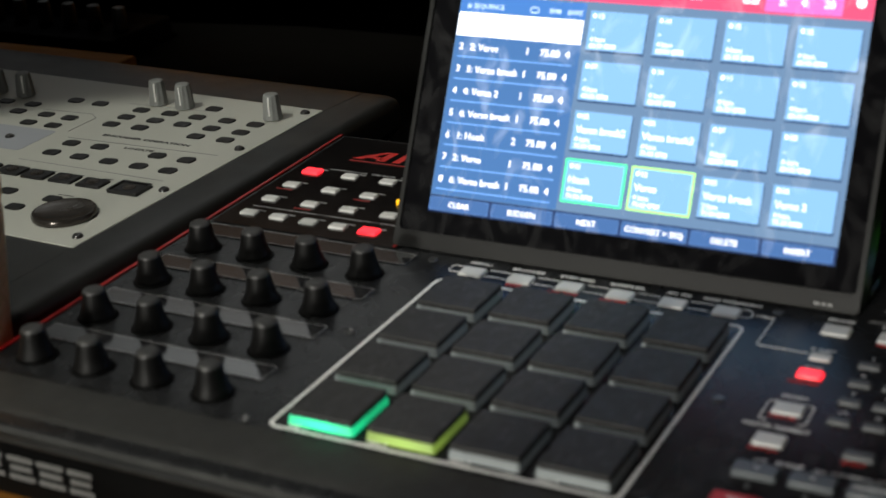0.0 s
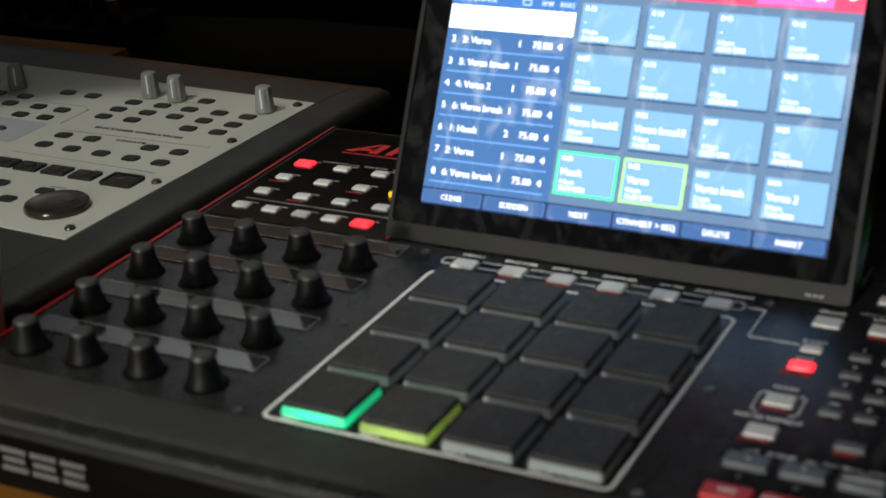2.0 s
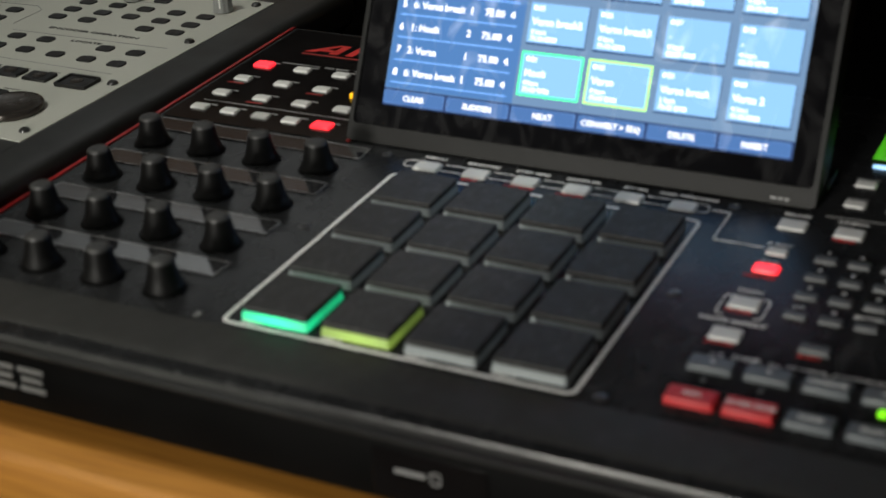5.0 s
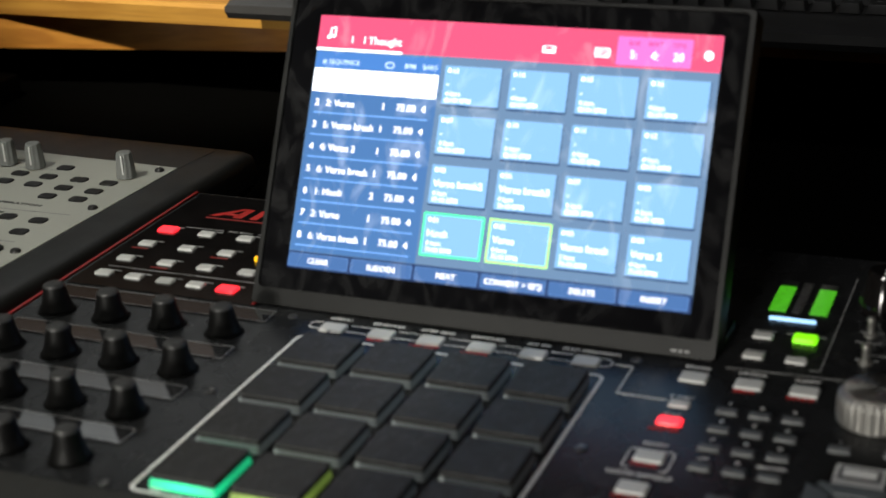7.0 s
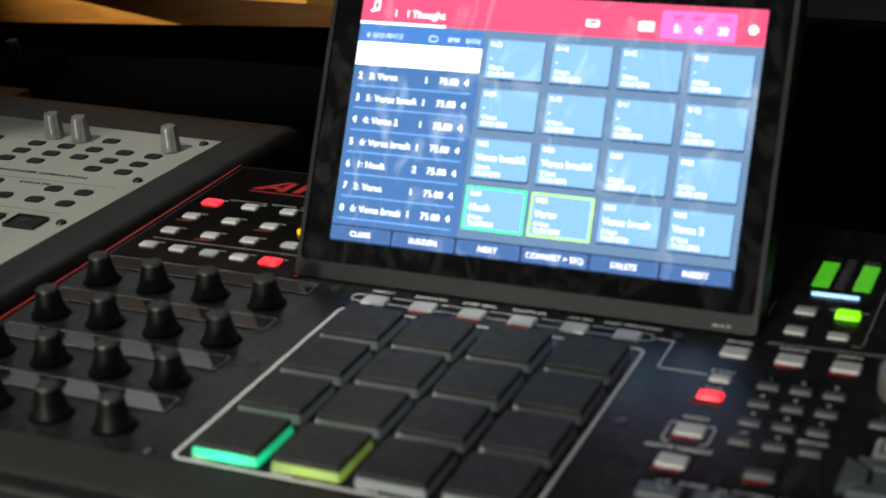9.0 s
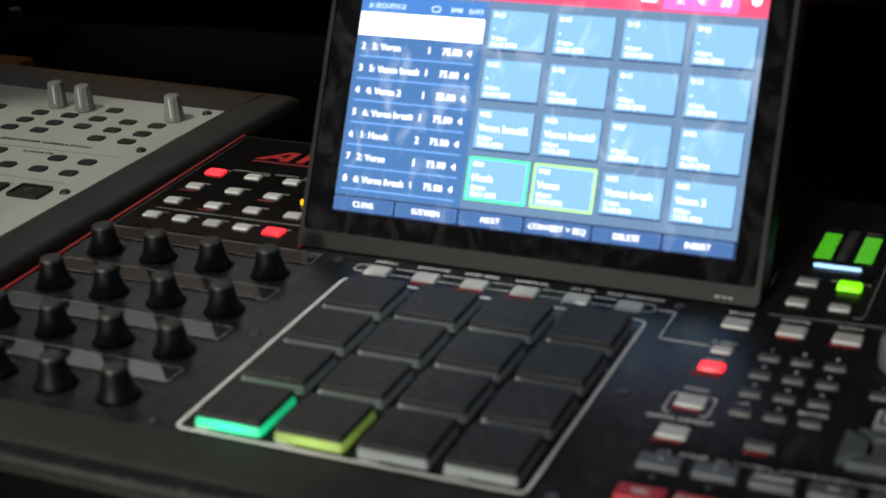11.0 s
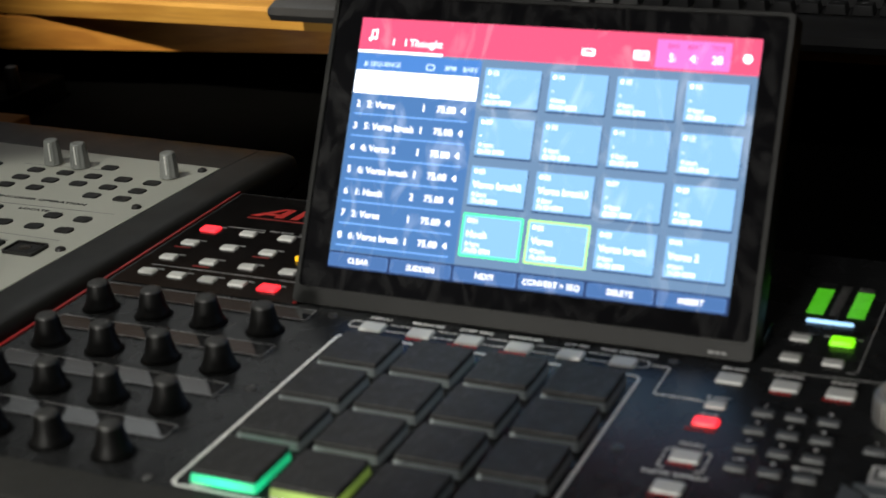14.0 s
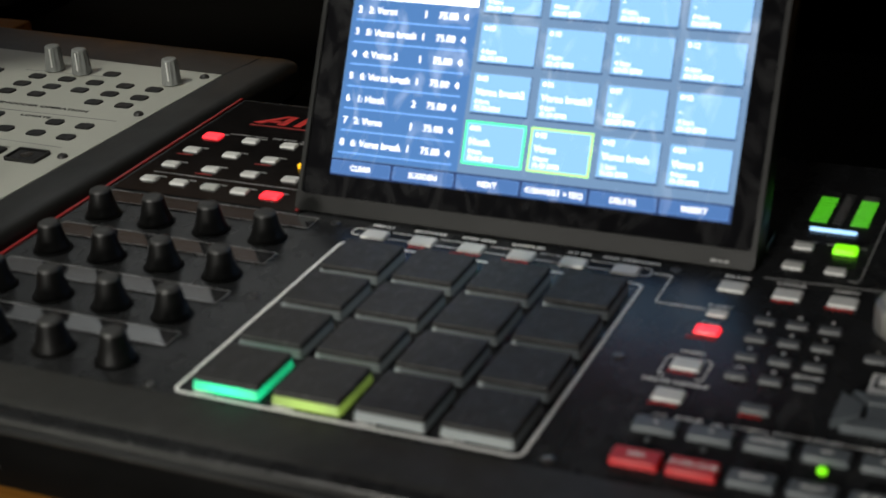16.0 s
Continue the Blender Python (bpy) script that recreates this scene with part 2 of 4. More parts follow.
def skin(bm, rings, close=True):
    """Joins rings of equal length into a closed body."""
    made = [[bm.verts.new(v) for v in ring] for ring in rings]
    n = len(made[0])
    for a, b in zip(made, made[1:]):
        for i in range(n):
            bm.faces.new((a[i], a[(i + 1) % n], b[(i + 1) % n], b[i])).smooth = True
    if close:
        bm.faces.new(made[0][::-1])
        bm.faces.new(made[-1])
    return bm


def slab(x0, x1, y0, y1, z0, z1, r=0.0005, top=0.0004, taper=0.0, bm=None, n=3):
    """A plate with rounded corners and an eased upper edge; taper draws the top in."""
    bm = bm or bmesh.new()
    rings = []
    for inset, z in ((0, z0), (taper, z1 - top), (taper + top * 0.3, z1 - top * 0.3), (taper + top, z1)):
        rings.append([(x, y, z) for x, y in loop_of(x0 + inset, x1 - inset, y0 + inset, y1 - inset, max(r - inset * 0.5, 1e-5), n)])
    return skin(bm, rings)


def lathe(profile, seg=32, at=(0, 0, 0), bm=None, flute=0.0, count=0):
    """A turned body from (radius, height) pairs; flute cuts grooves into the rings marked with a third value."""
    bm = bm or bmesh.new()
    rings = []
    for step in profile:
        rad, z = step[0], step[1]
        cut = flute if len(step) > 2 else 0
        ring = []
        for k in range(seg):
            a = 2 * math.pi * k / seg
            rr = rad - cut * (0.5 - 0.5 * math.cos(a * count))
            ring.append((at[0] + rr * math.cos(a), at[1] + rr * math.sin(a), at[2] + z))
        rings.append(ring)
    return skin(bm, rings)


def line(points, w, z0=0.0, h=0.0002, bm=None, closed=False):
    """A printed line along points, mitred at its bends."""
    bm = bm or bmesh.new()
    pts = [Vector(p) for p in points]
    n = len(pts)
    lo, hi = [], []
    for k, p in enumerate(pts):
        before = pts[k - 1] if k or closed else None
        after = pts[(k + 1) % n] if k < n - 1 or closed else None
        d1 = (p - before).normalized() if before is not None else (after - p).normalized()
        d2 = (after - p).normalized() if after is not None else d1
        mid = (d1 + d2).normalized()
        s = Vector((-mid.y, mid.x)) * (w / 2) / max(0.4, mid.dot(d1))
        lo.append(p - s)
        hi.append(p + s)
    rings = [[(l.x, l.y, z0), (r.x, r.y, z0), (r.x, r.y, z0 + h), (l.x, l.y, z0 + h)] for l, r in zip(lo, hi)]
    made = [[bm.verts.new(v) for v in ring] for ring in rings]
    for a, b in zip(made, made[1:] + (made[:1] if closed else [])):
        for i in range(4):
            bm.faces.new((a[i], a[(i + 1) % 4], b[(i + 1) % 4], b[i]))
    if not closed:
        bm.faces.new(made[0][::-1])
        bm.faces.new(made[-1])
    return bm


def lines(name, runs, w, z0, material, parent, h=0.0002, m=None):
    """Printed lines, each a part of its own."""
    for run in runs:
        bm = line(run, w, z0, h)
        part(name, moved(bm, m) if m else bm, material, parent)


def moved(bm, m):
    bmesh.ops.transform(bm, matrix=m, verts=bm.verts)
    return bm


WORDS = []


def words(text, x, y, size, material, parent, m=None, align="CENTER", wide=1.0, name="legend", label=""):
    """Lettering in the built-in font, in the plane of m, with its middle line at y."""
    WORDS.append((text, (m or Matrix()) @ Matrix.Translation((x, y - size * 0.36, 0)) @ Matrix.Diagonal((wide, 1, 1, 1)), size, material, parent, align, name, label))


def set_words():
    made = []
    for text, m, size, material, parent, align, name, label in WORDS:
        c = bpy.data.curves.new(name, "FONT")
        c.body, c.size, c.align_x, c.extrude, c.resolution_u, c.offset = text, size, align, 0.00006, 2, size * 0.03 if name == "legend" else size * 0.008
        made.append(new(name, c))
    bpy.context.view_layer.update()
    deps = bpy.context.evaluated_depsgraph_get()
    meshes = [bpy.data.meshes.new_from_object(o.evaluated_get(deps)) for o in made]
    for o in made:
        bpy.data.curves.remove(o.data)
    for me, (text, m, size, material, parent, align, name, label) in zip(meshes, WORDS):
        me.transform(m)
        me.materials.clear()
        me.materials.append(material)
        part(name, me, material, parent, label)


# ---- room ----
def box_wall(name, x0, x1, y0, y1, z0, z1, material, label):
    return whole(name, slab(x0, x1, y0, y1, z0, z1, 0.002, 0.002), material, label, name.split("_")[0], kind="structure")


box_wall("floor", -2.6, 2.6, -2.4, 2.2, -0.86, -0.80, M["carpet"], "dark carpeted studio floor")
box_wall("ceiling", -2.6, 2.6, -2.4, 2.2, 1.75, 1.85, M["ceiling"], "plain off-white studio ceiling")
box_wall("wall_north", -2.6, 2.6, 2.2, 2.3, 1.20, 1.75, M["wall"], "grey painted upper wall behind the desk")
# Unseen wall bands, black and brown for what the glossy surfaces reflect.
box_wall("wall_dado", -2.6, 2.6, 2.19, 2.3, -0.8, 0.948, M["shade_black"], "unseen lower wall behind the desk, blackened for dark reflections")
box_wall("wall_panelling", -2.6, 2.6, 2.192, 2.3, 0.950, 1.198, M["panelling"], "unseen brown wooden wall band, added for the strip reflections")
box_wall("wall_south", -2.6, 2.6, -2.5, -2.4, -0.8, 1.75, M["wall"], "grey painted wall behind the camera")
box_wall("wall_west", -2.7, -2.6, -2.4, 2.2, -0.8, 1.75, M["wall"], "grey painted side wall")
box_wall("wall_east", 2.6, 2.7, -2.4, 2.2, -0.8, 1.75, M["wall"], "grey painted side wall")

# ---- desk, shelf and rail ----
DESK = -0.05
desk = thing("desk", (0, 0.3, -0.8), "honey-coloured wooden desk with a rounded front edge", "desk")
rings = []
for y, z in ((-0.036, DESK - 0.034), (-0.0600, DESK - 0.033), (-0.0616, DESK - 0.030), (-0.0620, DESK - 0.006), (-0.0612, DESK - 0.0022), (-0.0590, DESK - 0.0006), (-0.056, DESK), (0.10, DESK), (0.10, DESK - 0.034)):
    rings.append((y, z))
bm = bmesh.new()
skin(bm, [[(x, y, z) for y, z in rings] for x in (-1.3, 1.0)])
part("desktop", bm, M["desk"], desk)
# Rear top and added back panel carry the shade as near-black colour.
part("rear_top", slab(-1.3, 1.0, 0.102, 0.93, DESK - 0.034, DESK, 0.001, 0.001), M["shade_black"], desk, "rear desktop blackened in place of shade")
part("back_panel", slab(-1.3, 1.0, 0.905, 0.93, DESK, 0.0200, 0.001, 0.0005), M["shade_black"], desk, "added panel under the shelf, blackened in place of shade")
for x in (-1.25, 0.93):
    for y in (0.0, 0.86):
        part("leg", slab(x, x + 0.06, y, y + 0.06, -0.8, DESK - 0.035, 0.004, 0.002), M["desk"], desk)

shelf = thing("desk_shelf", (0, 0.8, 0.02), "raised honey-coloured wooden shelf board behind the equipment", "shelf")
bm = bmesh.new()
prof = [(0.663, 0.0205), (0.656, 0.0225), (0.655, 0.0375), (0.658, 0.0405), (0.93, 0.041), (0.93, 0.0205)]
skin(bm, [[(x, y, z) for y, z in prof] for x in (-1.3, 1.0)])
part("board", bm, M["shelf"], shelf)
for x in (-1.28, 0.95):
    part("upright", slab(x, x + 0.025, 0.70, 0.92, DESK, 0.0205, 0.001, 0.001), M["shelf"], shelf)
rail = slab(-0.60, 0.30, -0.012, 0.012, -0.0104, 0.0203, 0.001, 0.0010)
part("rail", rail, M["rail"], shelf, "brown wooden rail under the board", pose(-0.35, 0.7070, 0.0, 0, 0, 9.5))
lath = slab(-0.95, -0.482, 0.504, 0.529, DESK, -0.0285, 0.001, 0.002)
whole("wooden_lath", lath, M["dark_wood"], "narrow amber wooden lath lying on the desk behind the console", "lath")
# ---- pad workstation ----
box_at = (0.09, 0.15, DESK)
ws = thing("pad_workstation", box_at, "black standalone music production workstation with pads, knobs and a tilted touchscreen", "workstation")
XL, XR, YF, YB = -0.1615, 0.343, -0.050, 0.338
# case with rounded front edge: cross sections from front to back
bm = bmesh.new()
prof = [(-0.016, -0.041), (-0.042, -0.0352), (-0.0455, -0.0338), (-0.0455, -0.0062), (-0.0420, -0.0062), (-0.0400, -0.0015), (-0.034, 0.0), (0.336, 0.0), (YB, -0.002), (YB, -0.041)]
skin(bm, [[(x, y, z) for y, z in prof] for x in (XL, XR)])
part("case", bm, M["panel"], ws)
bm = bmesh.new()
prof = [(-0.0045, 0.0001), (-0.0045, 0.0005), (-0.0290, 0.0006), (-0.0335, 0.0002), (-0.0372, -0.0010), (-0.0405, -0.0028), (-0.0425, -0.0046), (-0.0425, -0.0062), (-0.0405, -0.0060), (-0.0385, -0.0012), (-0.0335, 0.00005)]
skin(bm, [[(x, y, z) for y, z in prof] for x in (XL, XR)])
part("front_strip", bm, M["rest"], ws, "matt dark grey front strip")
bm = bmesh.new()
prof = [(-0.0430, -0.0059), (-0.0472, -0.0060), (-0.0483, -0.0054), (-0.0485, -0.0046), (-0.0477, -0.0038), (-0.0465, -0.0037), (-0.0430, -0.0042)]
skin(bm, [[(x, y, z) for y, z in prof] for x in (XL, XR)])
part("front_lip", bm, M["lip"], ws, "shiny worn front edge strip")
part("front_panel", slab(XL + 0.004, XR - 0.004, -0.0470, -0.0456, -0.0334, -0.0064, 0.001, 0.0002), M["front"], ws)
for x in (XL - 0.0027, XR + 0.0003):
    bm = bmesh.new()
    prof = [(-0.030, -0.036), (-0.042, -0.0340), (-0.046, -0.030), (-0.047, -0.0060), (-0.041, -0.0020), (-0.034, 0.0008), (0.336, 0.0008), (YB, -0.001), (YB, -0.034)]
    skin(bm, [[(xx, y, z) for y, z in prof] for xx in (x, x + 0.0020)])
    part("side_trim", bm, M["red_trim"], ws, "red lacquered side strip")
for x in (-0.13, 0.31):
    for y in (-0.01, 0.30):
        part("foot", lathe([(0.010, 0), (0.011, 0.002), (0.011, 0.0095)], 20, (x, y, DESK)), M["rubber"], ws)

# maker's mark on the front: plain strokes, unlettered
fm = Matrix.Translation((0, -0.0471, 0)) @ pose(0, 0, 0, 90)
for x0, w in ((-0.1295, 0.0180), (-0.1085, 0.0145), (-0.0915, 0.0145), (-0.0745, 0.0135)):
    for y, lead in ((-0.0230, 0.0), (-0.0183, 0.0012), (-0.0136, 0.0)):
        part("badge", moved(line([(x0 + lead, y), (x0 + w - lead, y)], 0.0026, 0, 0.0004), fm), M["badge"], ws, "pale plain badge bar")
lines("slot_mark", [[(0.1060, -0.0180), (0.1190, -0.0180)]], 0.0020, 0.0008, M["ink_dim"], ws, 0.0002, fm)
part("slot_mark", moved(line(loop_of(0.1215, 0.1252, -0.0205, -0.0155, 0.0004, 1), 0.0006, 0.0008, 0.0002, None, True), fm), M["ink_dim"], ws)
part("card_slot", moved(slab(0.0965, 0.1450, -0.0305, -0.0095, 0.0, 0.0006, 0.001, 0.0002), fm), M["gloss"], ws)

# pads
part("pad_frame", line(loop_of(0, 0.1602, -0.0006, 0.1592, 0.004, 5), 0.0017, 0.0002, 0.0002, None, True), M["ink"], ws, "thin white printed frame round the pads")
E0, PITCH, PW = 0.0081, 0.0387, 0.0316
cap_bm = slab(0.0002, PW - 0.0002, 0.0002, PW - 0.0002, 0.0043, 0.0070, 0.0011, 0.0007)
cap = mesh_of("pad", cap_bm, M["rubber"])
skirts = {}
for key in ("skirt", "skirt_green", "skirt_lime"):
    skirts[key] = mesh_of("skirt", slab(-0.0007, PW + 0.0003, -0.0009, PW + 0.0003, 0.0003, 0.0042, 0.0014, 0.0003, 0.0006), M[key])
rimhole = mesh_of("pad_well", slab(-0.0016, PW + 0.0016, -0.0012, PW + 0.0016, 0.0, 0.00035, 0.0015, 0.0001), M["gloss"])
for j in range(4):
    for i in range(4):
        at = Matrix.Translation((E0 + PITCH * i, 0.0038 + PITCH * j, 0))
        p = part("pad", cap, None, ws, m=at)
        key = {(0, 0): "skirt_green", (1, 0): "skirt_lime"}.get((i, j), "skirt")
        part("skirt", skirts[key], None, p, {"skirt_green": "glowing green pad edge", "skirt_lime": "faintly glowing lime pad edge"}.get(key, ""), at)
        part("pad_well", rimhole, None, p, "", at)
for i in range(4):
    words("PAD %d" % (i + 1), E0 + PITCH * i + 0.001, 0.0018, 0.0030, M["ink"], ws, pose(0, 0, 0.0006), "LEFT", 1.15)

# encoder knobs and their display strips
kbm = lathe([(0.0087, 0.0008), (0.0091, 0.0012), (0.0091, 0.0020), (0.0087, 0.0029), (0.0081, 0.0042), (0.0075, 0.0060), (0.0069, 0.0085), (0.0064, 0.0112), (0.0060, 0.0134), (0.0058, 0.0142)], 40)
cap_me = mesh_of("knob_cap", lathe([(0.0058, 0.0142), (0.0055, 0.0151), (0.0046, 0.0157), (0.0032, 0.0159), (0.0006, 0.0158)], 40), M["knob_top"])
knob_me = mesh_of("knob", kbm, M["knob"])
ring_me = mesh_of("knob_ring", lathe([(0.0104, 0), (0.0104, 0.0004), (0.0100, 0.0008), (0.0084, 0.0008)], 40), M["front"])
for y in (0.1508, 0.1054, 0.0600, 0.0144):
    for x in (-0.1412, -0.1075, -0.0733, -0.0393):
        at = Matrix.Translation((x, y, 0))
        k = part("knob", knob_me, None, ws, "", at)
        part("knob_ring", ring_me, None, k, "", at)
        part("knob_cap", cap_me, None, k, "worn knob top, paled as a highlight", at)
for y0, y1 in ((0.1672, 0.1815), (0.1217, 0.1358), (0.0758, 0.0902), (0.0316, 0.0457)):
    s = part("display_strip", slab(-0.1560, -0.0246, y0, y1, 0.0002, 0.0008, 0.0012, 0.0003), M["oled"], ws, "dark glass strip display")
    part("edge_line", line(loop_of(-0.1558, -0.0248, y0 + 0.0002, y1 - 0.0002, 0.001, 2), 0.0003, 0.0008, 0.0001, None, True), M["edge"], s)

# buttons
def key_mesh(w, d, h, material, r=0.0012):
    return mesh_of("button", slab(-w / 2, w / 2, -d / 2, d / 2, 0.0003, h, r, 0.0006, 0.0003), M[material])


CAPS = dict(
    big=key_mesh(0.0134, 0.0100, 0.0016, "button"), mid=key_mesh(0.0104, 0.0070, 0.0015, "button"), small=key_mesh(0.0100, 0.0066, 0.0016, "button"),
    red=key_mesh(0.0120, 0.0084, 0.0017, "red_led"), red_small=key_mesh(0.0116, 0.0074, 0.0018, "red_led"), green=key_mesh(0.0118, 0.0076, 0.0030, "green_led"),
    num=key_mesh(0.0100, 0.0054, 0.0019, "dark_button", 0.0006), shift=key_mesh(0.0128, 0.0058, 0.0026, "dark_button", 0.0006),
    slate=key_mesh(0.0184, 0.0096, 0.0032, "slate_button", 0.0010), record=key_mesh(0.0200, 0.0104, 0.0037, "red_button", 0.0010),
)


def key(kind, x, y, over="", under="", label="", size=0.0036):
    back = {"big": 0.0031, "small": 0.0021, "red_small": 0.0023, "num": 0.0012}.get(kind, 0.0)
    b = part("button", CAPS[kind], None, ws, label, Matrix.Translation((x, y + back, 0)))
    deep = 0.0044 if kind in ("big",) else 0.0036
    if over:
        words(over, x - 0.0006, y + deep + (0.0104 if kind == "big" else 0.0062), size, M["ink"], ws, pose(0, 0, 0.0003), wide=1.25)
    if under:
        words(under, x - 0.0010, y - deep + (0.0008 if kind == "big" else -0.0012), size * 0.92, M["ink_red"], ws, pose(0, 0, 0.0003), wide=1.15)
    return b


top_row = [("MENU", ""), ("BROWSE", "SAVE"), ("STEP SEQ", "LIST EDIT"), ("SAMPLER", "LOOPER"), ("XY FX", ""), ("PAD PERFORM", "")]
for i, (a, b) in enumerate(top_row):
    key("big", 0.0130 + 0.02695 * i, 0.1680, a, b)
runs = [[(0.0052, 0.1770), (0.0006, 0.1770), (-0.0008, 0.1755), (-0.0008, 0.1712), (0.0006, 0.1696), (0.0052, 0.1696)]]
for i in range(5):
    x = 0.0130 + 0.02695 * i
    runs += [[(x + 0.0074, 0.1770), (x + 0.0190, 0.1770)], [(x + 0.0074, 0.1696), (x + 0.0190, 0.1696)]]
runs += [[(0.1542, 0.1768), (0.1578, 0.1768), (0.1598, 0.1748), (0.1602, 0.1705), (0.1588, 0.1688), (0.1542, 0.1688)],
         [(0.1612, 0.1726), (0.1700, 0.1726), (0.1706, 0.1718), (0.1706, 0.1452), (0.1712, 0.1443), (0.1945, 0.1440)]]
lines("printed_line", runs, 0.0006, 0.0002, M["ink"], ws)
key("big", 0.2008, 0.1660, "ERASE")
key("big", 0.2266, 0.1660, "UNDO", "REDO")
key("big", 0.2520, 0.1660, "COPY", "DELETE")
key("small", 0.2010, 0.1390, "F KEY")
key("red_small", 0.2010, 0.1214, "TAP", "MASTER", "lit red tempo button")
key("big", 0.2010, 0.0878, "MAIN", "TRACK")
lines("printed_line", [[(0.1955, 0.0970), (0.1925, 0.0970), (0.1912, 0.0955), (0.1912, 0.0815), (0.1925, 0.0800), (0.1945, 0.0800)],
    [(0.2065, 0.0970), (0.2095, 0.0970), (0.2108, 0.0955), (0.2108, 0.0815), (0.2095, 0.0800), (0.2075, 0.0800)]], 0.0006, 0.0002, M["ink"], ws)
key("big", 0.2010, 0.0604, "NOTE REPEAT", "LATCH")
names = ["1", "2", "3", "4", "5", "6", "7", "8", "9", "-/+", "0", "ENTER"]
for k, n in enumerate(names):
    key("num", 0.2231 + 0.01455 * (k % 3), 0.1388 - 0.0173 * (k // 3), n, size=0.0034)
key("shift", 0.2374, 0.0630, "", "SHIFT")
key("num", 0.2755, 0.1188, "-")
key("num", 0.2985, 0.1200, "+")

# transport
for k in range(5):
    x = 0.2034 + 0.02265 * k
    part("button", CAPS["slate"], None, ws, "slate grey transport button", Matrix.Translation((x, 0.0372, 0)))
    part("button", CAPS["record" if k < 2 else "slate"], None, ws, "red record button" if k < 2 else "slate grey transport button", Matrix.Translation((x, 0.0112, 0)))
for k, n in enumerate(("<", ">", "LOCATE", "<<", ">>")):
    words(n, 0.2034 + 0.02265 * k, 0.0378, 0.0032, M["ink"], ws, pose(0, 0, 0.0033), wide=1.2)
for k, n in enumerate(("REC", "OVER DUB", "STOP", "PLAY")):
    words(n, 0.2034 + 0.02265 * k, 0.0116, 0.0033, M["ink"], ws, pose(0, 0, 0.0038 if k < 2 else 0.0033), wide=1.2)
bm = bmesh.new()
for dx in (-0.004, 0, 0.004):
    line([(0.2940 + dx - 0.001, 0.0102), (0.2940 + dx + 0.001, 0.0130)], 0.0016, 0.0032, 0.0002, bm)
part("symbol", bm, M["ink"], ws)
words("EVENT", 0.2140, 0.0482, 0.0032, M["ink"], ws, pose(0, 0, 0.0003), wide=1.2)
words("START", 0.2702, 0.0490, 0.0032, M["ink"], ws, pose(0, 0, 0.0003), wide=1.2)
words("END", 0.2926, 0.0490, 0.0032, M["ink"], ws, pose(0, 0, 0.0003), wide=1.2)
lines("printed_line", [[(0.2300, 0.0486), (0.2455, 0.0486), (0.2462, 0.0458)],
    [(0.2480, 0.0458), (0.2487, 0.0490), (0.2635, 0.0490)],
    [(0.2765, 0.0490), (0.2885, 0.0490)],
    [(0.1990, 0.0473), (0.2040, 0.0488), (0.2040, 0.0463)],
    [(0.2235, 0.0488), (0.2280, 0.0476), (0.2235, 0.0463)]], 0.0006, 0.0002, M["ink"], ws)
dot = lathe([(0.0019, 0), (0.0019, 0.0010), (0.0015, 0.0017), (0.0006, 0.0020)], 20)
part("play_lamp", dot, M["green_led"], ws, "lit green indicator lamp", Matrix.Translation((0.2716, 0.0276, 0.0002)))
off_lamp = mesh_of("lamp", lathe([(0.0013, 0), (0.0013, 0.0010), (0.0006, 0.0016)], 12), M["dark_button"])
for x in (0.2045, 0.2272):
    part("indicator_lamp", off_lamp, None, ws, "", Matrix.Translation((x - 0.0014, 0.0270, 0.0001)))

# data wheel, cursor pad, badge plate
R = 0.0174
wb = lathe([(R, 0.0006), (R, 0.0012), (R + 0.0002, 0.0025, 1), (R, 0.0105, 1), (R - 0.0004, 0.0122, 1), (R - 0.0016, 0.0136, 1), (R - 0.0028, 0.0142), (0.0010, 0.0142)], 192, (0.2860, 0.1535, 0), None, 0.0007, 32)
wheel = part("data_wheel", wb, M["steel"], ws, "brushed steel fluted data wheel")
part("wheel_cap", lathe([(R - 0.0030, 0.0142), (R - 0.0031, 0.0152), (R - 0.0036, 0.0155), (0.0002, 0.0155)], 64, (0.2860, 0.1535, 0)), M["spun"], wheel, "spun steel disc")
bm = bmesh.new()
CX, CY = 0.2868, 0.0722
for a in range(4):
    w0, w1, d0, d1 = (0.0075, 0.0150, 0.0062, 0.0142) if a % 2 == 0 else (0.0052, 0.0125, 0.0086, 0.0190)
    sub = bmesh.new()
    foot = [(-w0, d0), (w0, d0), (w1, d1), (-w1, d1)]
    mid = (0, (d0 + d1) / 2)
    def ringed(f, z):
        return [(mid[0] + (x - mid[0]) * f, mid[1] + (y - mid[1]) * f, z) for x, y in foot]
    skin(sub, [ringed(1, 0.0003), ringed(1, 0.0030), ringed(0.93, 0.0040)])
    moved(sub, pose(CX, CY, 0, 0, 0, 90 * a))
    part("cursor_key", sub, M["slate_button"], ws)
part("cursor_key", slab(CX - 0.0065, CX + 0.0065, CY - 0.0045, CY + 0.0045, 0.0003, 0.0034, 0.0008, 0.0006), M["slate_button"], ws)
bp = part("badge_plate", slab(0.2763, 0.2972, 0.0922, 0.1088, 0.0002, 0.0006, 0.0006, 0.0001), M["button"], ws, "pale printed badge plate")
part("badge_field", slab(0.2780, 0.2955, 0.0968, 0.1070, 0.0006, 0.0008, 0.0004, 0.0001), M["ink_dark"], bp)
part("badge_mark", slab(0.2798, 0.2937, 0.0988, 0.1052, 0.0008, 0.0010, 0.0010, 0.0001), M["ink"], bp)

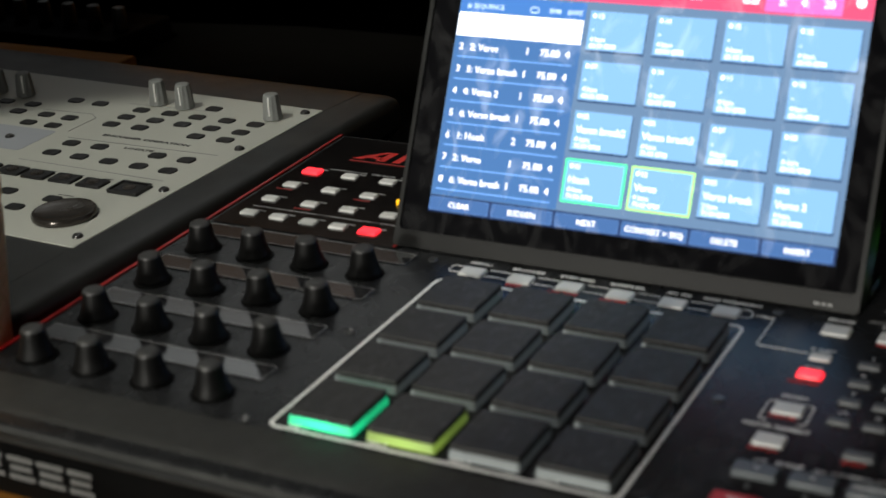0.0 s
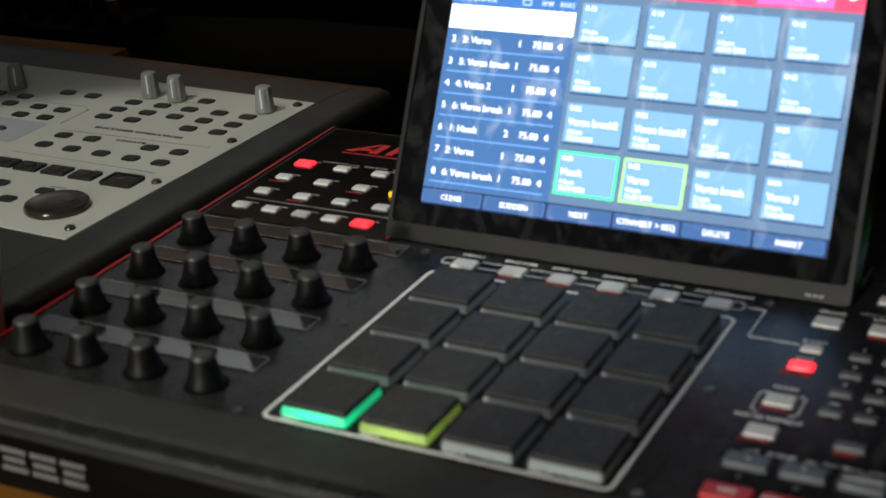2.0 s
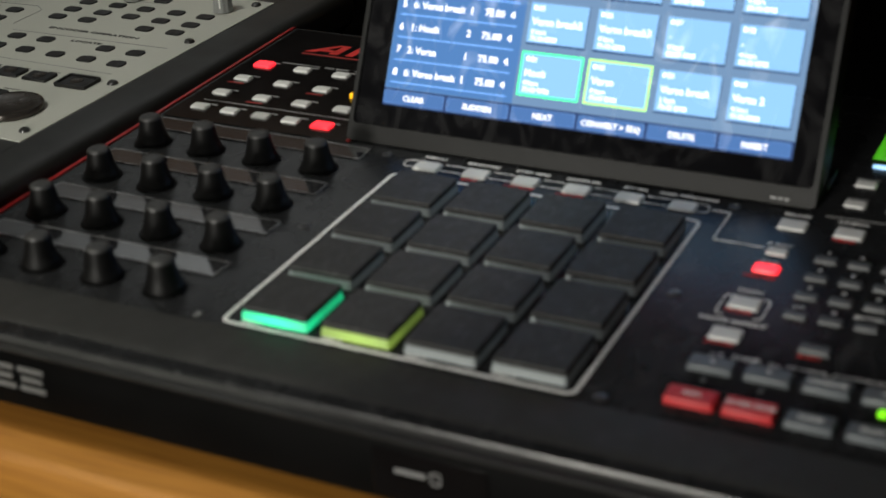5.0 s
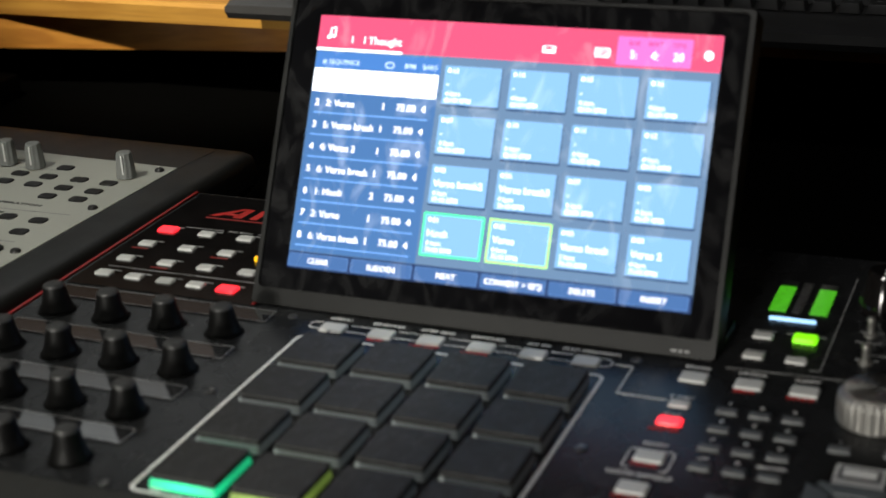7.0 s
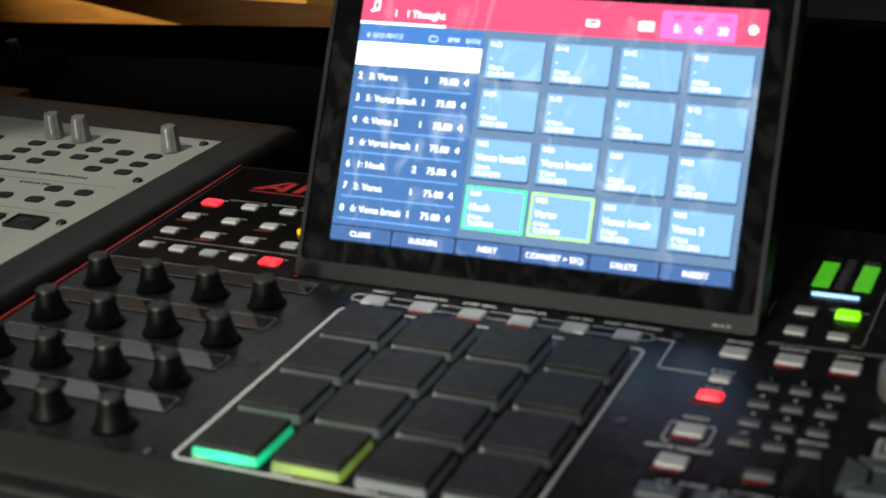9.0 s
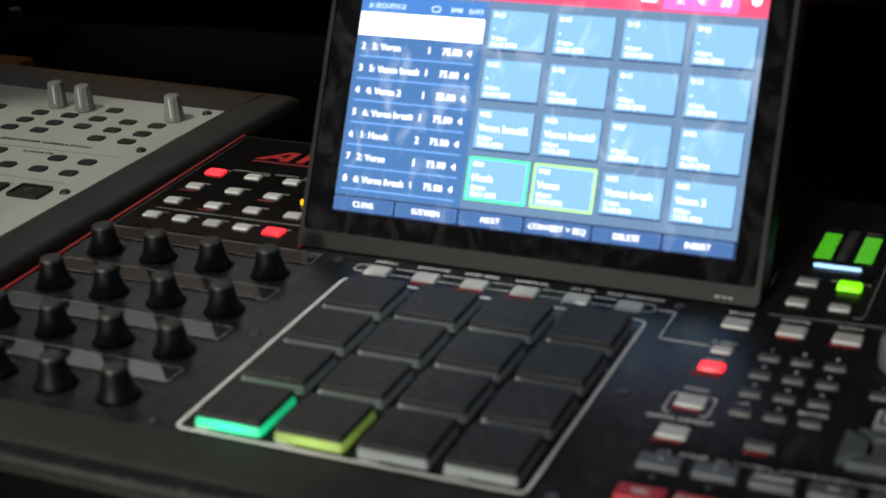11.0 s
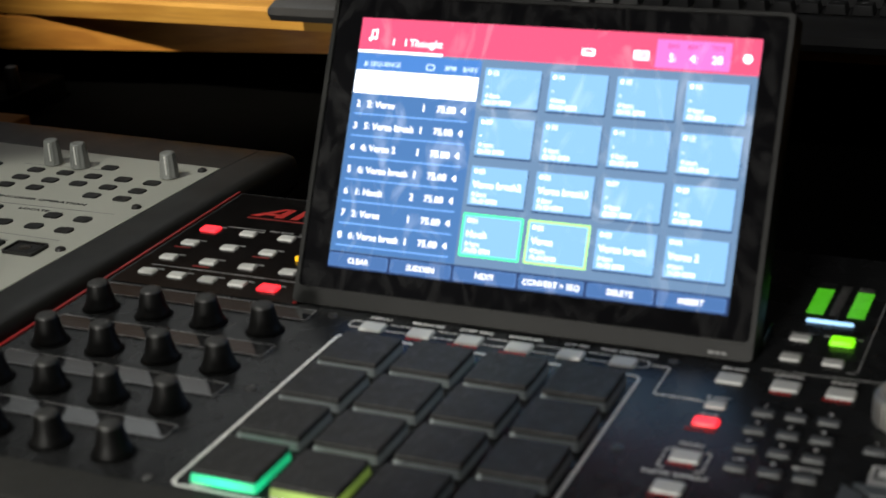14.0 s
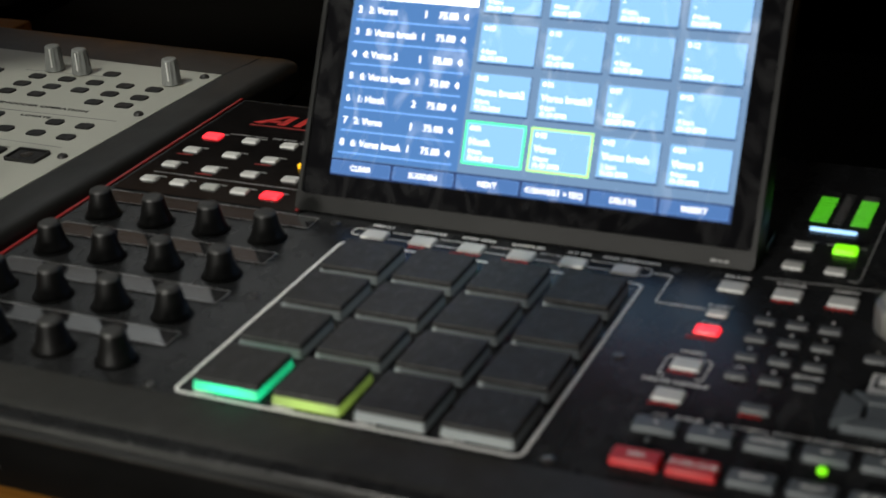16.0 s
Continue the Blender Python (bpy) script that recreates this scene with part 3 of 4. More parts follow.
# meters and master section
for x0 in (0.2181, 0.2387):
    for k in range(11):
        y = 0.2556 + 0.00374 * k
        m_key = "meter_green" if k < 9 else "meter_off"
        part("meter_segment", slab(x0, x0 + 0.0087, y, y + 0.0020, 0.0003, 0.0008, 0.0002, 0.0001), M[m_key], ws, "lit green meter segment" if k < 9 else "unlit meter segment")
for k in range(11):
    y = 0.2556 + 0.00374 * k
    part("meter_segment", slab(0.2296, 0.2350, y, y + 0.0010, 0.0003, 0.0007, 0.0002, 0.0001), M["meter_off"], ws, "unlit meter scale mark")
part("light_bar", slab(0.2203, 0.2440, 0.2444, 0.2472, 0.0003, 0.0014, 0.0012, 0.0004), M["light_bar"], ws, "lit pale blue light bar")
key("mid", 0.2220, 0.2236)
key("green", 0.2424, 0.2236, "", "", "lit green time button")
key("mid", 0.2220, 0.2002)
key("mid", 0.2423, 0.2002)
lines("legend_bar", [[(0.2325, 0.2302), (0.2395, 0.2302)],
    [(0.2455, 0.2302), (0.2515, 0.2302)],
    [(0.2165, 0.2302), (0.2275, 0.2302)],
    [(0.2170, 0.2065), (0.2270, 0.2065)]], 0.0014, 0.0002, M["ink_dim"], ws)
lines("printed_line", [[(0.2549, 0.3080), (0.2549, 0.1945), (0.2540, 0.1925), (0.2500, 0.1925)],
    [(0.2120, 0.1845), (0.3300, 0.1890)],
    [(0.2710, 0.2230), (0.2710, 0.2185), (0.2725, 0.2170), (0.3300, 0.2170)]], 0.0006, 0.0002, M["ink_dim"], ws)
words("FRONT", 0.2715, 0.2300, 0.0032, M["ink_dim"], ws, pose(0, 0, 0.0003), wide=1.2)
part("volume_knob", lathe([(0.0125, 0.0006), (0.0130, 0.0020), (0.0128, 0.0075), (0.0105, 0.0120), (0.0098, 0.0200), (0.0090, 0.0225), (0.0075, 0.0228)], 40, (0.2740, 0.2700, 0)), M["gloss"], ws, "large glossy black volume knob")
part("knob_mark", slab(0.2733, 0.2747, 0.2625, 0.2690, 0.0226, 0.0231, 0.0003, 0.0001), M["ink"], ws)
for x, y in ((0.2715, 0.2385), (0.2735, 0.2070), (0.3020, 0.2385), (0.3020, 0.2070)):
    t = part("toggle_switch", lathe([(0.0034, 0.0002), (0.0034, 0.0016), (0.0020, 0.0022), (0.0019, 0.0070), (0.0023, 0.0090), (0.0018, 0.0102), (0.0008, 0.0106)], 20, (x, y, 0)), M["steel"], ws, "small chrome toggle switch")
    lines("legend_bar", [[(x - 0.0055, y + 0.004), (x + 0.0055, y + 0.004)]], 0.0012, 0.0002, M["ink_dim"], ws)

# upper left key field
part("key_field", slab(-0.1590, -0.0395, 0.1850, 0.3330, 0.0002, 0.0006, 0.001, 0.0002), M["gloss"], ws, "glossy black key field")
part("red_stripe", slab(-0.0425, -0.0408, 0.1860, 0.2050, 0.0006, 0.0012, 0.0003, 0.0001), M["red_trim"], ws)
field = [(-0.1443, 0.2694, "red"), (-0.1177, 0.2690, "mid"), (-0.0913, 0.2686, "mid"), (-0.1445, 0.2462, "mid"), (-0.1172, 0.2455, "mid"), (-0.0909, 0.2450, "mid"),
         (-0.1443, 0.2228, "mid"), (-0.1171, 0.2224, "mid"), (-0.0914, 0.2224, "mid"), (-0.0650, 0.2224, "mid"),
         (-0.1441, 0.2003, "mid"), (-0.1242, 0.1998, "mid"), (-0.1037, 0.1992, "mid"), (-0.0842, 0.1990, "mid"), (-0.0641, 0.1984, "red")]
for k, (x, y, kind) in enumerate(field):
    part("button", CAPS[kind], None, ws, "lit red button" if kind == "red" else "", Matrix.Translation((x - 0.0007, y + 0.0014, 0.0004)))
    lines("legend_bar", [[(x - 0.004, y + 0.0062), (x + 0.0075, y + 0.0062)]], 0.0010, 0.0007, M["ink_dim"], ws)
    if k in (3, 5, 7):
        lines("legend_bar", [[(x - 0.007, y - 0.0058), (x + 0.004, y - 0.0058)]], 0.0012, 0.0007, M["red_dim"], ws)
lines("printed_line", [[(-0.1490, 0.2120), (-0.0480, 0.2120)],
    [(-0.1370, 0.2782), (-0.1110, 0.2782)],
    [(-0.0880, 0.2782), (-0.0500, 0.2782)]], 0.0005, 0.0007, M["ink_dim"], ws)
words("PAD BANK", -0.0995, 0.2782, 0.0030, M["ink_dim"], ws, pose(0, 0, 0.0008), wide=1.1)
lamp_me = mesh_of("lamp", lathe([(0.0016, 0), (0.0016, 0.0022), (0.0008, 0.0028)], 16), M["amber_led"])
part("indicator_lamp", lamp_me, None, ws, "lit amber lamp", Matrix.Translation((-0.0690, 0.2415, 0.0006)))
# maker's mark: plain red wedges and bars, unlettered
bm = bmesh.new()
for pts in ([(-0.134, 0.2935), (-0.128, 0.2935), (-0.1135, 0.3085), (-0.1170, 0.3085)], [(-0.1175, 0.2935), (-0.1115, 0.2935), (-0.1095, 0.3085), (-0.1140, 0.3085)], [(-0.1255, 0.2965), (-0.1150, 0.2965), (-0.1145, 0.2995), (-0.1235, 0.2995)],
            [(-0.1060, 0.2935), (-0.1010, 0.2935), (-0.0990, 0.3085), (-0.1040, 0.3085)], [(-0.1000, 0.3005), (-0.0930, 0.2935), (-0.0865, 0.2935), (-0.0950, 0.3020)], [(-0.0990, 0.3015), (-0.0945, 0.3015), (-0.0850, 0.3085), (-0.0915, 0.3085)],
            [(-0.083, 0.2935), (-0.077, 0.2935), (-0.0625, 0.3085), (-0.0660, 0.3085)], [(-0.0665, 0.2935), (-0.0605, 0.2935), (-0.0585, 0.3085), (-0.0630, 0.3085)]):
    skin(bm, [[(x, 0.2998 + (y - 0.2935), z) for x, y in pts] for z in (0.0007, 0.0009)])
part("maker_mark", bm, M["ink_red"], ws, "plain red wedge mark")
lines("legend_bar", [[(-0.1340, 0.2962), (-0.0600, 0.2962)]], 0.0016, 0.0007, M["red_dim"], ws)

# panel screws
sm = lathe([(0.0028, 0.0), (0.0028, 0.0004), (0.0022, 0.0008), (0.0012, 0.0008), (0.0010, 0.0003)], 20)
screw_me = mesh_of("screw", sm, M["screw"])
for x, y in ((-0.0123, 0.0899), (-0.0123, 0.0003), (0.1708, 0.0896), (-0.0140, 0.1790), (0.1703, 0.1800), (0.1709, 0.0011)):
    part("screw", screw_me, None, ws, "", Matrix.Translation((x, y, 0.0001)))
# ---- touchscreen ----
SM = Matrix.Translation((-0.0260, 0.1986, 0.0191)) @ pose(0, 0, 0, 62.87)
SW, SH = 0.2176, 0.1360
GLOW = 1.95


def spart(name, bm, material, parent, label=""):
    return part(name, moved(bm, SM), material, parent, label)


scr = spart("touchscreen", slab(-0.0180, 0.2325, -0.0213, 0.1500, -0.016, -0.0012, 0.0022, 0.001, n=5), M["rim"], ws, "tilted touchscreen showing a blue sequence page")
bm = bmesh.new()
outer = [loop_of(-0.0180, 0.2325, -0.0213, 0.1500, 0.0026, 5), loop_of(-0.0176, 0.2321, -0.0209, 0.1496, 0.0024, 5), loop_of(-0.0152, 0.2296, -0.0118, 0.1478, 0.0026, 5), loop_of(-0.0150, 0.2294, -0.0116, 0.1476, 0.0024, 5)]
rings = [[(x, y, z) for x, y in o] for o, z in zip(outer, (-0.0012, 0.0012, 0.0012, -0.0006))]
skin(bm, rings, False)
spart("rim", bm, M["rim"], scr, "dark grey raised rim")
spart("glass", slab(-0.0149, 0.2293, -0.0115, 0.1475, -0.0011, 0.0, 0.0024, 0.0001), M["bezel"], scr, "glossy black smudged glass border")
for x0, x1 in ((0.2105, 0.2135), (0.2143, 0.2163), (0.2171, 0.2195)):
    spart("rim_mark", slab(x0, x1, -0.0190, -0.0176, 0.0012, 0.0013, 0.0003, 0.00003), M["edge"], scr)
# hinge block under the screen
bm = slab(-0.0430, 0.2075, 0.2060, 0.2300, 0.0002, 0.0055, 0.002, 0.0015)
part("hinge_block", bm, M["rim"], ws)
for x in (-0.030, 0.195):
    part("stay", slab(x - 0.006, x + 0.006, 0.2240, 0.2330, 0.0, 0.03, 0.001, 0.001), M["panel"], ws)


def lit(name, rgb, power=1.0):
    """Display colours, given as they are shown on the glass."""
    c = [((v / 255 + 0.055) / 1.055) ** 2.4 if v > 10 else v / 255 / 12.92 for v in rgb]
    return mat(name, (0.004, 0.004, 0.005), 0.06, glow=c, power=power * GLOW, vary=0.1, spec=0.5)


G = dict(back=lit("page_blue", (90, 115, 143)), listing=lit("list_blue", (64, 101, 148)), tile=lit("tile_blue", (118, 162, 200)), white=lit("page_white", (255, 255, 255), 1.15), pink=lit("header_pink", (206, 74, 106)),
         orchid=lit("counter_pink", (226, 104, 176)), foot=lit("soft_key_blue", (62, 94, 140)), foot_line=lit("soft_key_edge", (84, 118, 168)), rule=lit("rule_blue", (112, 160, 220)), pale=lit("pale_text", (190, 214, 240)),
         head=lit("list_head_blue", (64, 110, 172)), green=lit("green_frame", (70, 226, 150), 1.2), lime=lit("lime_frame", (166, 226, 120), 1.2), shade=lit("tile_shadow", (26, 44, 80)), foot_gap=lit("soft_key_gap", (34, 50, 84)), rose=lit("rose_text", (200, 60, 120)))


# Smears on the glass, with reflected haze painted into their pale colour.
for shown in G.values():
    smudged(shown, 0.65, 34, 0.55, 0.85)


def field_of(name, x0, x1, y0, y1, layer, key, r=0.0003, label=""):
    return spart(name, slab(x0, x1, y0, y1, 0.00018 * layer - 0.0001, 0.00018 * layer + 0.00006, r, 0.00002, n=2), G[key], scr, label)


def say(text, x, y, size, key="white", align="LEFT", wide=1.0, layer=5):
    words(text, x, y, size, G[key], scr, SM @ Matrix.Translation((0, 0, 0.00018 * layer)), align, wide, "screen_text")


field_of("page", 0, SW, 0, SH, 1, "back", label="slate blue page background")
field_of("title_bar", 0, SW, 0.1176, SH, 2, "pink", label="pink title bar")
field_of("progress_line", 0, 0.0496, 0.1172, 0.1185, 3, "white")
field_of("list_panel", 0.0003, 0.0724, 0.0092, 0.1165, 2, "listing", label="blue sequence list")
field_of("list_head", 0.0003, 0.0724, 0.1078, 0.1165, 3, "head")
field_of("highlight_bar", 0.0006, 0.0719, 0.0949, 0.1074, 4, "white", label="white selected list row")
say("#", 0.0048, 0.1112, 0.0040, "pale")
say("SEQUENCE", 0.0085, 0.1112, 0.0036, "pale")
say("BPM", 0.0555, 0.1112, 0.0036, "pale", "CENTER")
say("BARS", 0.0665, 0.1112, 0.0036, "pale", "CENTER")
spart("loop_icon", line(loop_of(0.0415, 0.0462, 0.1096, 0.1124, 0.0012, 3), 0.0006, 0.0009, 0.0001, None, True), G["pale"], scr)
rows = [("2", "2: Verse", "1"), ("3", "5: Verse break", "1"), ("4", "4: Verse 2", "1"), ("5", "6: Verse break", "1"), ("6", "1: Hook", "2"), ("7", "2: Verse", "1"), ("8", "6: Verse break", "1")]
for k, (n, name, times) in enumerate(rows):
    y = 0.0892 - 0.01187 * k
    say(n, 0.0035, y, 0.0050)
    say(name, 0.0098, y, 0.0050)
    say(times, 0.0432, y, 0.0052, "white", "CENTER")
    say("75.00", 0.0560, y, 0.0050, "white", "CENTER")
    say("4", 0.0660, y, 0.0050, "white", "CENTER")
    field_of("rule", 0.0030, 0.0688, y - 0.0059, y - 0.0053, 4, "rule")
titles = {1: ("Hook", "4 bars", "75.00 BPM"), 2: ("Verse", "4 bars", "75.00 BPM"), 3: ("Verse break", "2 bars", "75.00 BPM"), 4: ("Verse 2", "4 bars", "75.00 BPM"), 5: ("Verse break2", "4 bars", "75.00 BPM"), 6: ("Verse break3", "4 bars", "75.00 BPM")}
for j in range(4):
    for i in range(4):
        n = 4 * j + i + 1
        x0, y0 = 0.0751 + 0.03595 * i, 0.0150 + 0.0259 * j
        x1, y1 = x0 + 0.0311, y0 + 0.0203
        if n < 3:
            field_of("tile_frame", x0 - 0.0011, x1 + 0.0011, y0 - 0.0011, y1 + 0.0011, 2, "green" if n == 1 else "lime", 0.0003, "bright green tile frame" if n == 1 else "pale lime tile frame")
        else:
            field_of("tile_shadow", x0 - 0.0001, x1 + 0.0004, y0 - 0.0009, y1, 2, "shade")
        field_of("tile", x0, x1, y0, y1, 3, "tile", 0.0002)
        say("%02d" % n, x0 + 0.0042, y1 - 0.0026, 0.0036, "white")
        field_of("lock_icon", x0 + 0.0018, x0 + 0.0034, y1 - 0.0036, y1 - 0.0016, 4, "white", 0.0005)
        title, bars_text, bpm = titles.get(n, ("-", "4 bars", "80.00 BPM"))
        say(title, x0 + 0.0018, y1 - 0.0094, 0.0050 if n in titles else 0.0042)
        say(bars_text, x0 + 0.0018, y1 - 0.0146, 0.0033)
        say(bpm, x0 + 0.0018, y1 - 0.0180, 0.0033)
field_of("soft_key_strip", 0, SW, 0, 0.0090, 2, "foot_gap", label="dark navy strip behind the soft keys")
for i, n in enumerate(("CLEAR", "SUDDEN", "NEXT", "CONVERT > SEQ", "DELETE", "INSERT")):
    x0 = 0.0003 + 0.03625 * i
    field_of("soft_key_edge", x0, x0 + 0.0347, 0.0009, 0.0080, 3, "foot_line", 0.0008)
    field_of("soft_key", x0 + 0.0003, x0 + 0.0344, 0.0012, 0.0077, 4, "foot", 0.0006)
    say(n, x0 + 0.0175, 0.0045, 0.0041, "white", "CENTER", layer=6)
# title bar
bm = line([(0.0072, 0.1245), (0.0072, 0.1290), (0.0100, 0.1296), (0.0100, 0.1252)], 0.0007, 0.0008, 0.0001)
for x, y in ((0.0064, 0.1243), (0.0092, 0.1250)):
    slab(x - 0.0011, x + 0.0011, y - 0.0008, y + 0.0008, 0.0008, 0.0009, 0.0008, 0.00002, 0, bm)
spart("note_icon", bm, G["white"], scr)
say("1", 0.0204, 0.1236, 0.0052, "white", "CENTER")
say("I Thought", 0.0268, 0.1236, 0.0056)
field_of("counter_field", 0.1650, 0.2030, 0.1187, 0.1332, 3, "orchid", 0.0006)
for x, a, b in ((0.1738, "BAR", "5:"), (0.1846, "BEAT", "4:"), (0.1965, "TICK", "28")):
    say(a, x, 0.1300, 0.0032, "rose", "CENTER")
    say(b, x, 0.1242, 0.0056, "white", "CENTER")
spart("record_dot", lathe([(0.0023, 0.0006), (0.0023, 0.0008), (0.0001, 0.0008)], 24, (0.2114, 0.1257, 0)), G["white"], scr)
spart("mode_icon", slab(0.1263, 0.1331, 0.1226, 0.1262, 0.0005, 0.0008, 0.0006, 0.00002), G["white"], scr)
spart("mode_icon", slab(0.1275, 0.1319, 0.1242, 0.1257, 0.0008, 0.0010, 0.0003, 0.00002), G["pink"], scr)
spart("mode_icon", slab(0.1536, 0.1616, 0.1221, 0.1268, 0.0005, 0.0008, 0.0008, 0.00002), G["white"], scr)
spart("mode_icon", slab(0.1542, 0.1610, 0.1227, 0.1262, 0.0008, 0.0009, 0.0006, 0.00002), G["pink"], scr)
say("SEQ", 0.1576, 0.1246, 0.0034, "white", "CENTER", layer=6)

# ---- control console ----
CZ = -0.008
con = thing("control_console", (-0.5, 0.26, DESK), "light grey control console in a charcoal case, with jog wheel", "console")
# case: rounded right border, sloping front and back
bm = bmesh.new()
def case_ring(inset, z):
    return [(x, y, z) for x, y in loop_of(-0.84 + inset, 0.0345 - inset, -0.088 + inset * 1.2, 0.309 - inset, 0.010, 6)]
turned = pose(-0.2262, 0.1418, 0, 0, 0, -2.4)
skin(bm, [case_ring(0.012, DESK + 0.004), case_ring(0.0, -0.030), case_ring(0.0006, -0.0165), case_ring(0.0018, -0.0125), case_ring(0.0045, -0.0102), case_ring(0.0100, -0.0092), case_ring(0.024, -0.0088), case_ring(0.034, -0.0086)])
part("case", moved(bm, turned), M["console_case"], con, "charcoal moulded case with rounded border")
for x in (-0.95, -0.26):
    for y in (0.10, 0.40):
        part("foot", lathe([(0.010, 0), (0.011, 0.002), (0.011, 0.006)], 16, (x, y, DESK)), M["rubber"], con)
part("panel", moved(slab(-0.80, 0, 0, 0.2555, -0.0095, CZ, 0.001, 0.0004), turned), M["console"], con, "light grey painted panel")
lines("seam", [[(0.0, 0.2565), (0.004, 0.300)], [(-0.0005, -0.001), (0.0, -0.062), (-0.006, -0.080)]], 0.0008, CZ - 0.0008, M["console_button"], con, 0.0003, turned)
cs_me = mesh_of("screw", lathe([(0.0034, 0), (0.0034, 0.0006), (0.0026, 0.0018), (0.0010, 0.0024), (0.0004, 0.0016)], 20), M["screw"])
for x, y in ((-0.2245, 0.388), (-0.2270, 0.311), (-0.2300, 0.233), (-0.2335, 0.155), (-0.397, 0.282)):
    part("screw", cs_me, None, con, "", Matrix.Translation((x, y, CZ)))
ck = mesh_of("knob", lathe([(0.0068, 0.0008), (0.0070, 0.0016, 1), (0.0063, 0.0100, 1), (0.0056, 0.0160, 1), (0.0050, 0.0178), (0.0038, 0.0184)], 80, (0, 0, 0), None, 0.0005, 10), M["console_knob"])
ckm = mesh_of("pointer", slab(-0.0006, 0.0006, -0.0066, -0.0050, 0.004, 0.0170, 0.0003, 0.0002), M["ink"])
for x, y, turn in ((-0.3405, 0.3735, 20), (-0.3165, 0.3720, 10), (-0.2415, 0.3705, 15), (-0.4780, 0.3600, 0), (-0.4520, 0.3600, 30), (-0.5300, 0.360, 0), (-0.5560, 0.360, 0)):
    at = pose(x + 0.0022, y - 0.0004, CZ, 0, 0, turn)
    k = part("knob", ck, None, con, "", at)
    part("pointer", ckm, None, k, "", at)
cb = mesh_of("button", slab(-0.0060, 0.0060, -0.0044, 0.0044, 0.0, 0.0010, 0.0026, 0.0005), M["console_button"])
spots = [(-0.342, 0.358), (-0.343, 0.342), (-0.3435, 0.326), (-0.317, 0.358), (-0.318, 0.342), (-0.319, 0.326), (-0.293, 0.357), (-0.294, 0.341), (-0.268, 0.357), (-0.269, 0.340), (-0.270, 0.323), (-0.244, 0.356), (-0.2445, 0.339), (-0.246, 0.323), (-0.292, 0.376),
         (-0.404, 0.329), (-0.382, 0.328), (-0.405, 0.311), (-0.383, 0.311), (-0.404, 0.362), (-0.381, 0.361), (-0.430, 0.345), (-0.455, 0.345), (-0.430, 0.329), (-0.455, 0.329), (-0.480, 0.345),
         (-0.345, 0.285), (-0.321, 0.285), (-0.346, 0.266), (-0.322, 0.265), (-0.297, 0.264), (-0.272, 0.283), (-0.272, 0.263), (-0.248, 0.282), (-0.248, 0.262), (-0.288, 0.198), (-0.302, 0.180), (-0.325, 0.200), (-0.34, 0.180)]
for x, y in spots:
    part("button", cb, None, con, "", Matrix.Translation((x - 0.0002, y - 0.0004, CZ)))
tk = slab(-0.0094, 0.0094, -0.0066, 0.0066, 0.0, 0.0018, 0.0012, 0.0008)
tkm = mesh_of("transport_key", tk, M["console_button"])
dim = mesh_of("dimple", lathe([(0.0042, 0.0016), (0.0042, 0.0021), (0.0032, 0.0021), (0.0010, 0.0019)], 20), M["wheel"])
for x, y in ((-0.3700, 0.229), (-0.3475, 0.229), (-0.3260, 0.228), (-0.3035, 0.228), (-0.2805, 0.227), (-0.2515, 0.2265)):
    k = part("transport_key", tkm, None, con, "", Matrix.Translation((x, y, CZ)))
    part("dimple", dim, None, k, "", Matrix.Translation((x, y, CZ)))
part("key_guard", line(loop_of(-0.2625, -0.2405, 0.2185, 0.2350, 0.001, 2), 0.0014, CZ, 0.0022, None, True), M["console_button"], con)
wh = part("jog_wheel", lathe([(0.0192, 0.0), (0.0197, 0.0010), (0.0197, 0.0026), (0.0190, 0.0040), (0.0180, 0.0044), (0.0170, 0.0040), (0.0100, 0.0032), (0.0010, 0.0030)], 56, (-0.2625, 0.1785, CZ)), M["wheel"], con, "dark bronze dished jog wheel")
part("finger_dimple", lathe([(0.0044, 0.0032), (0.0044, 0.0037), (0.0036, 0.0038), (0.0024, 0.0035), (0.0008, 0.0034)], 24, (-0.2585, 0.1855, CZ)), M["wheel"], wh)
runs = [[(x - 0.003, y + 0.0055), (x + 0.003, y + 0.0055)] for x, y in spots[26:35]]
runs += [[(x, 0.2370), (x + 0.008, 0.2370)] for x in (-0.3475, -0.3260, -0.3035, -0.2805, -0.2515)]
runs += [[(-0.2900, 0.2055), (-0.2780, 0.2055)]]
lines("legend_bar", runs, 0.0008, CZ + 0.0001, M["ink_dark"], con, 0.0001)
lines("printed_line", [[(-0.3560, 0.2940), (-0.2340, 0.2960)],
    [(-0.3600, 0.2490), (-0.2400, 0.2460)],
    [(-0.3600, 0.3680), (-0.2950, 0.3700)],
    [(-0.4150, 0.3380), (-0.3720, 0.3400), (-0.3640, 0.3340), (-0.3640, 0.3040)]], 0.0005, CZ + 0.0001, M["ink_dim"], con)
words("ENCODER OPERATION", -0.2990, 0.3060, 0.0046, M["ink_dark"], con, pose(0, 0, CZ + 0.0002), wide=1.5)
words("LOCATE", -0.2920, 0.2890, 0.0042, M["ink_dark"], con, pose(0, 0, CZ + 0.0002), wide=1.5)
part("tinted_field", slab(-0.48, -0.372, 0.262, 0.302, CZ - 0.0002, CZ + 0.0002, 0.003, 0.0001), M["tint"], con, "pale blue printed field")

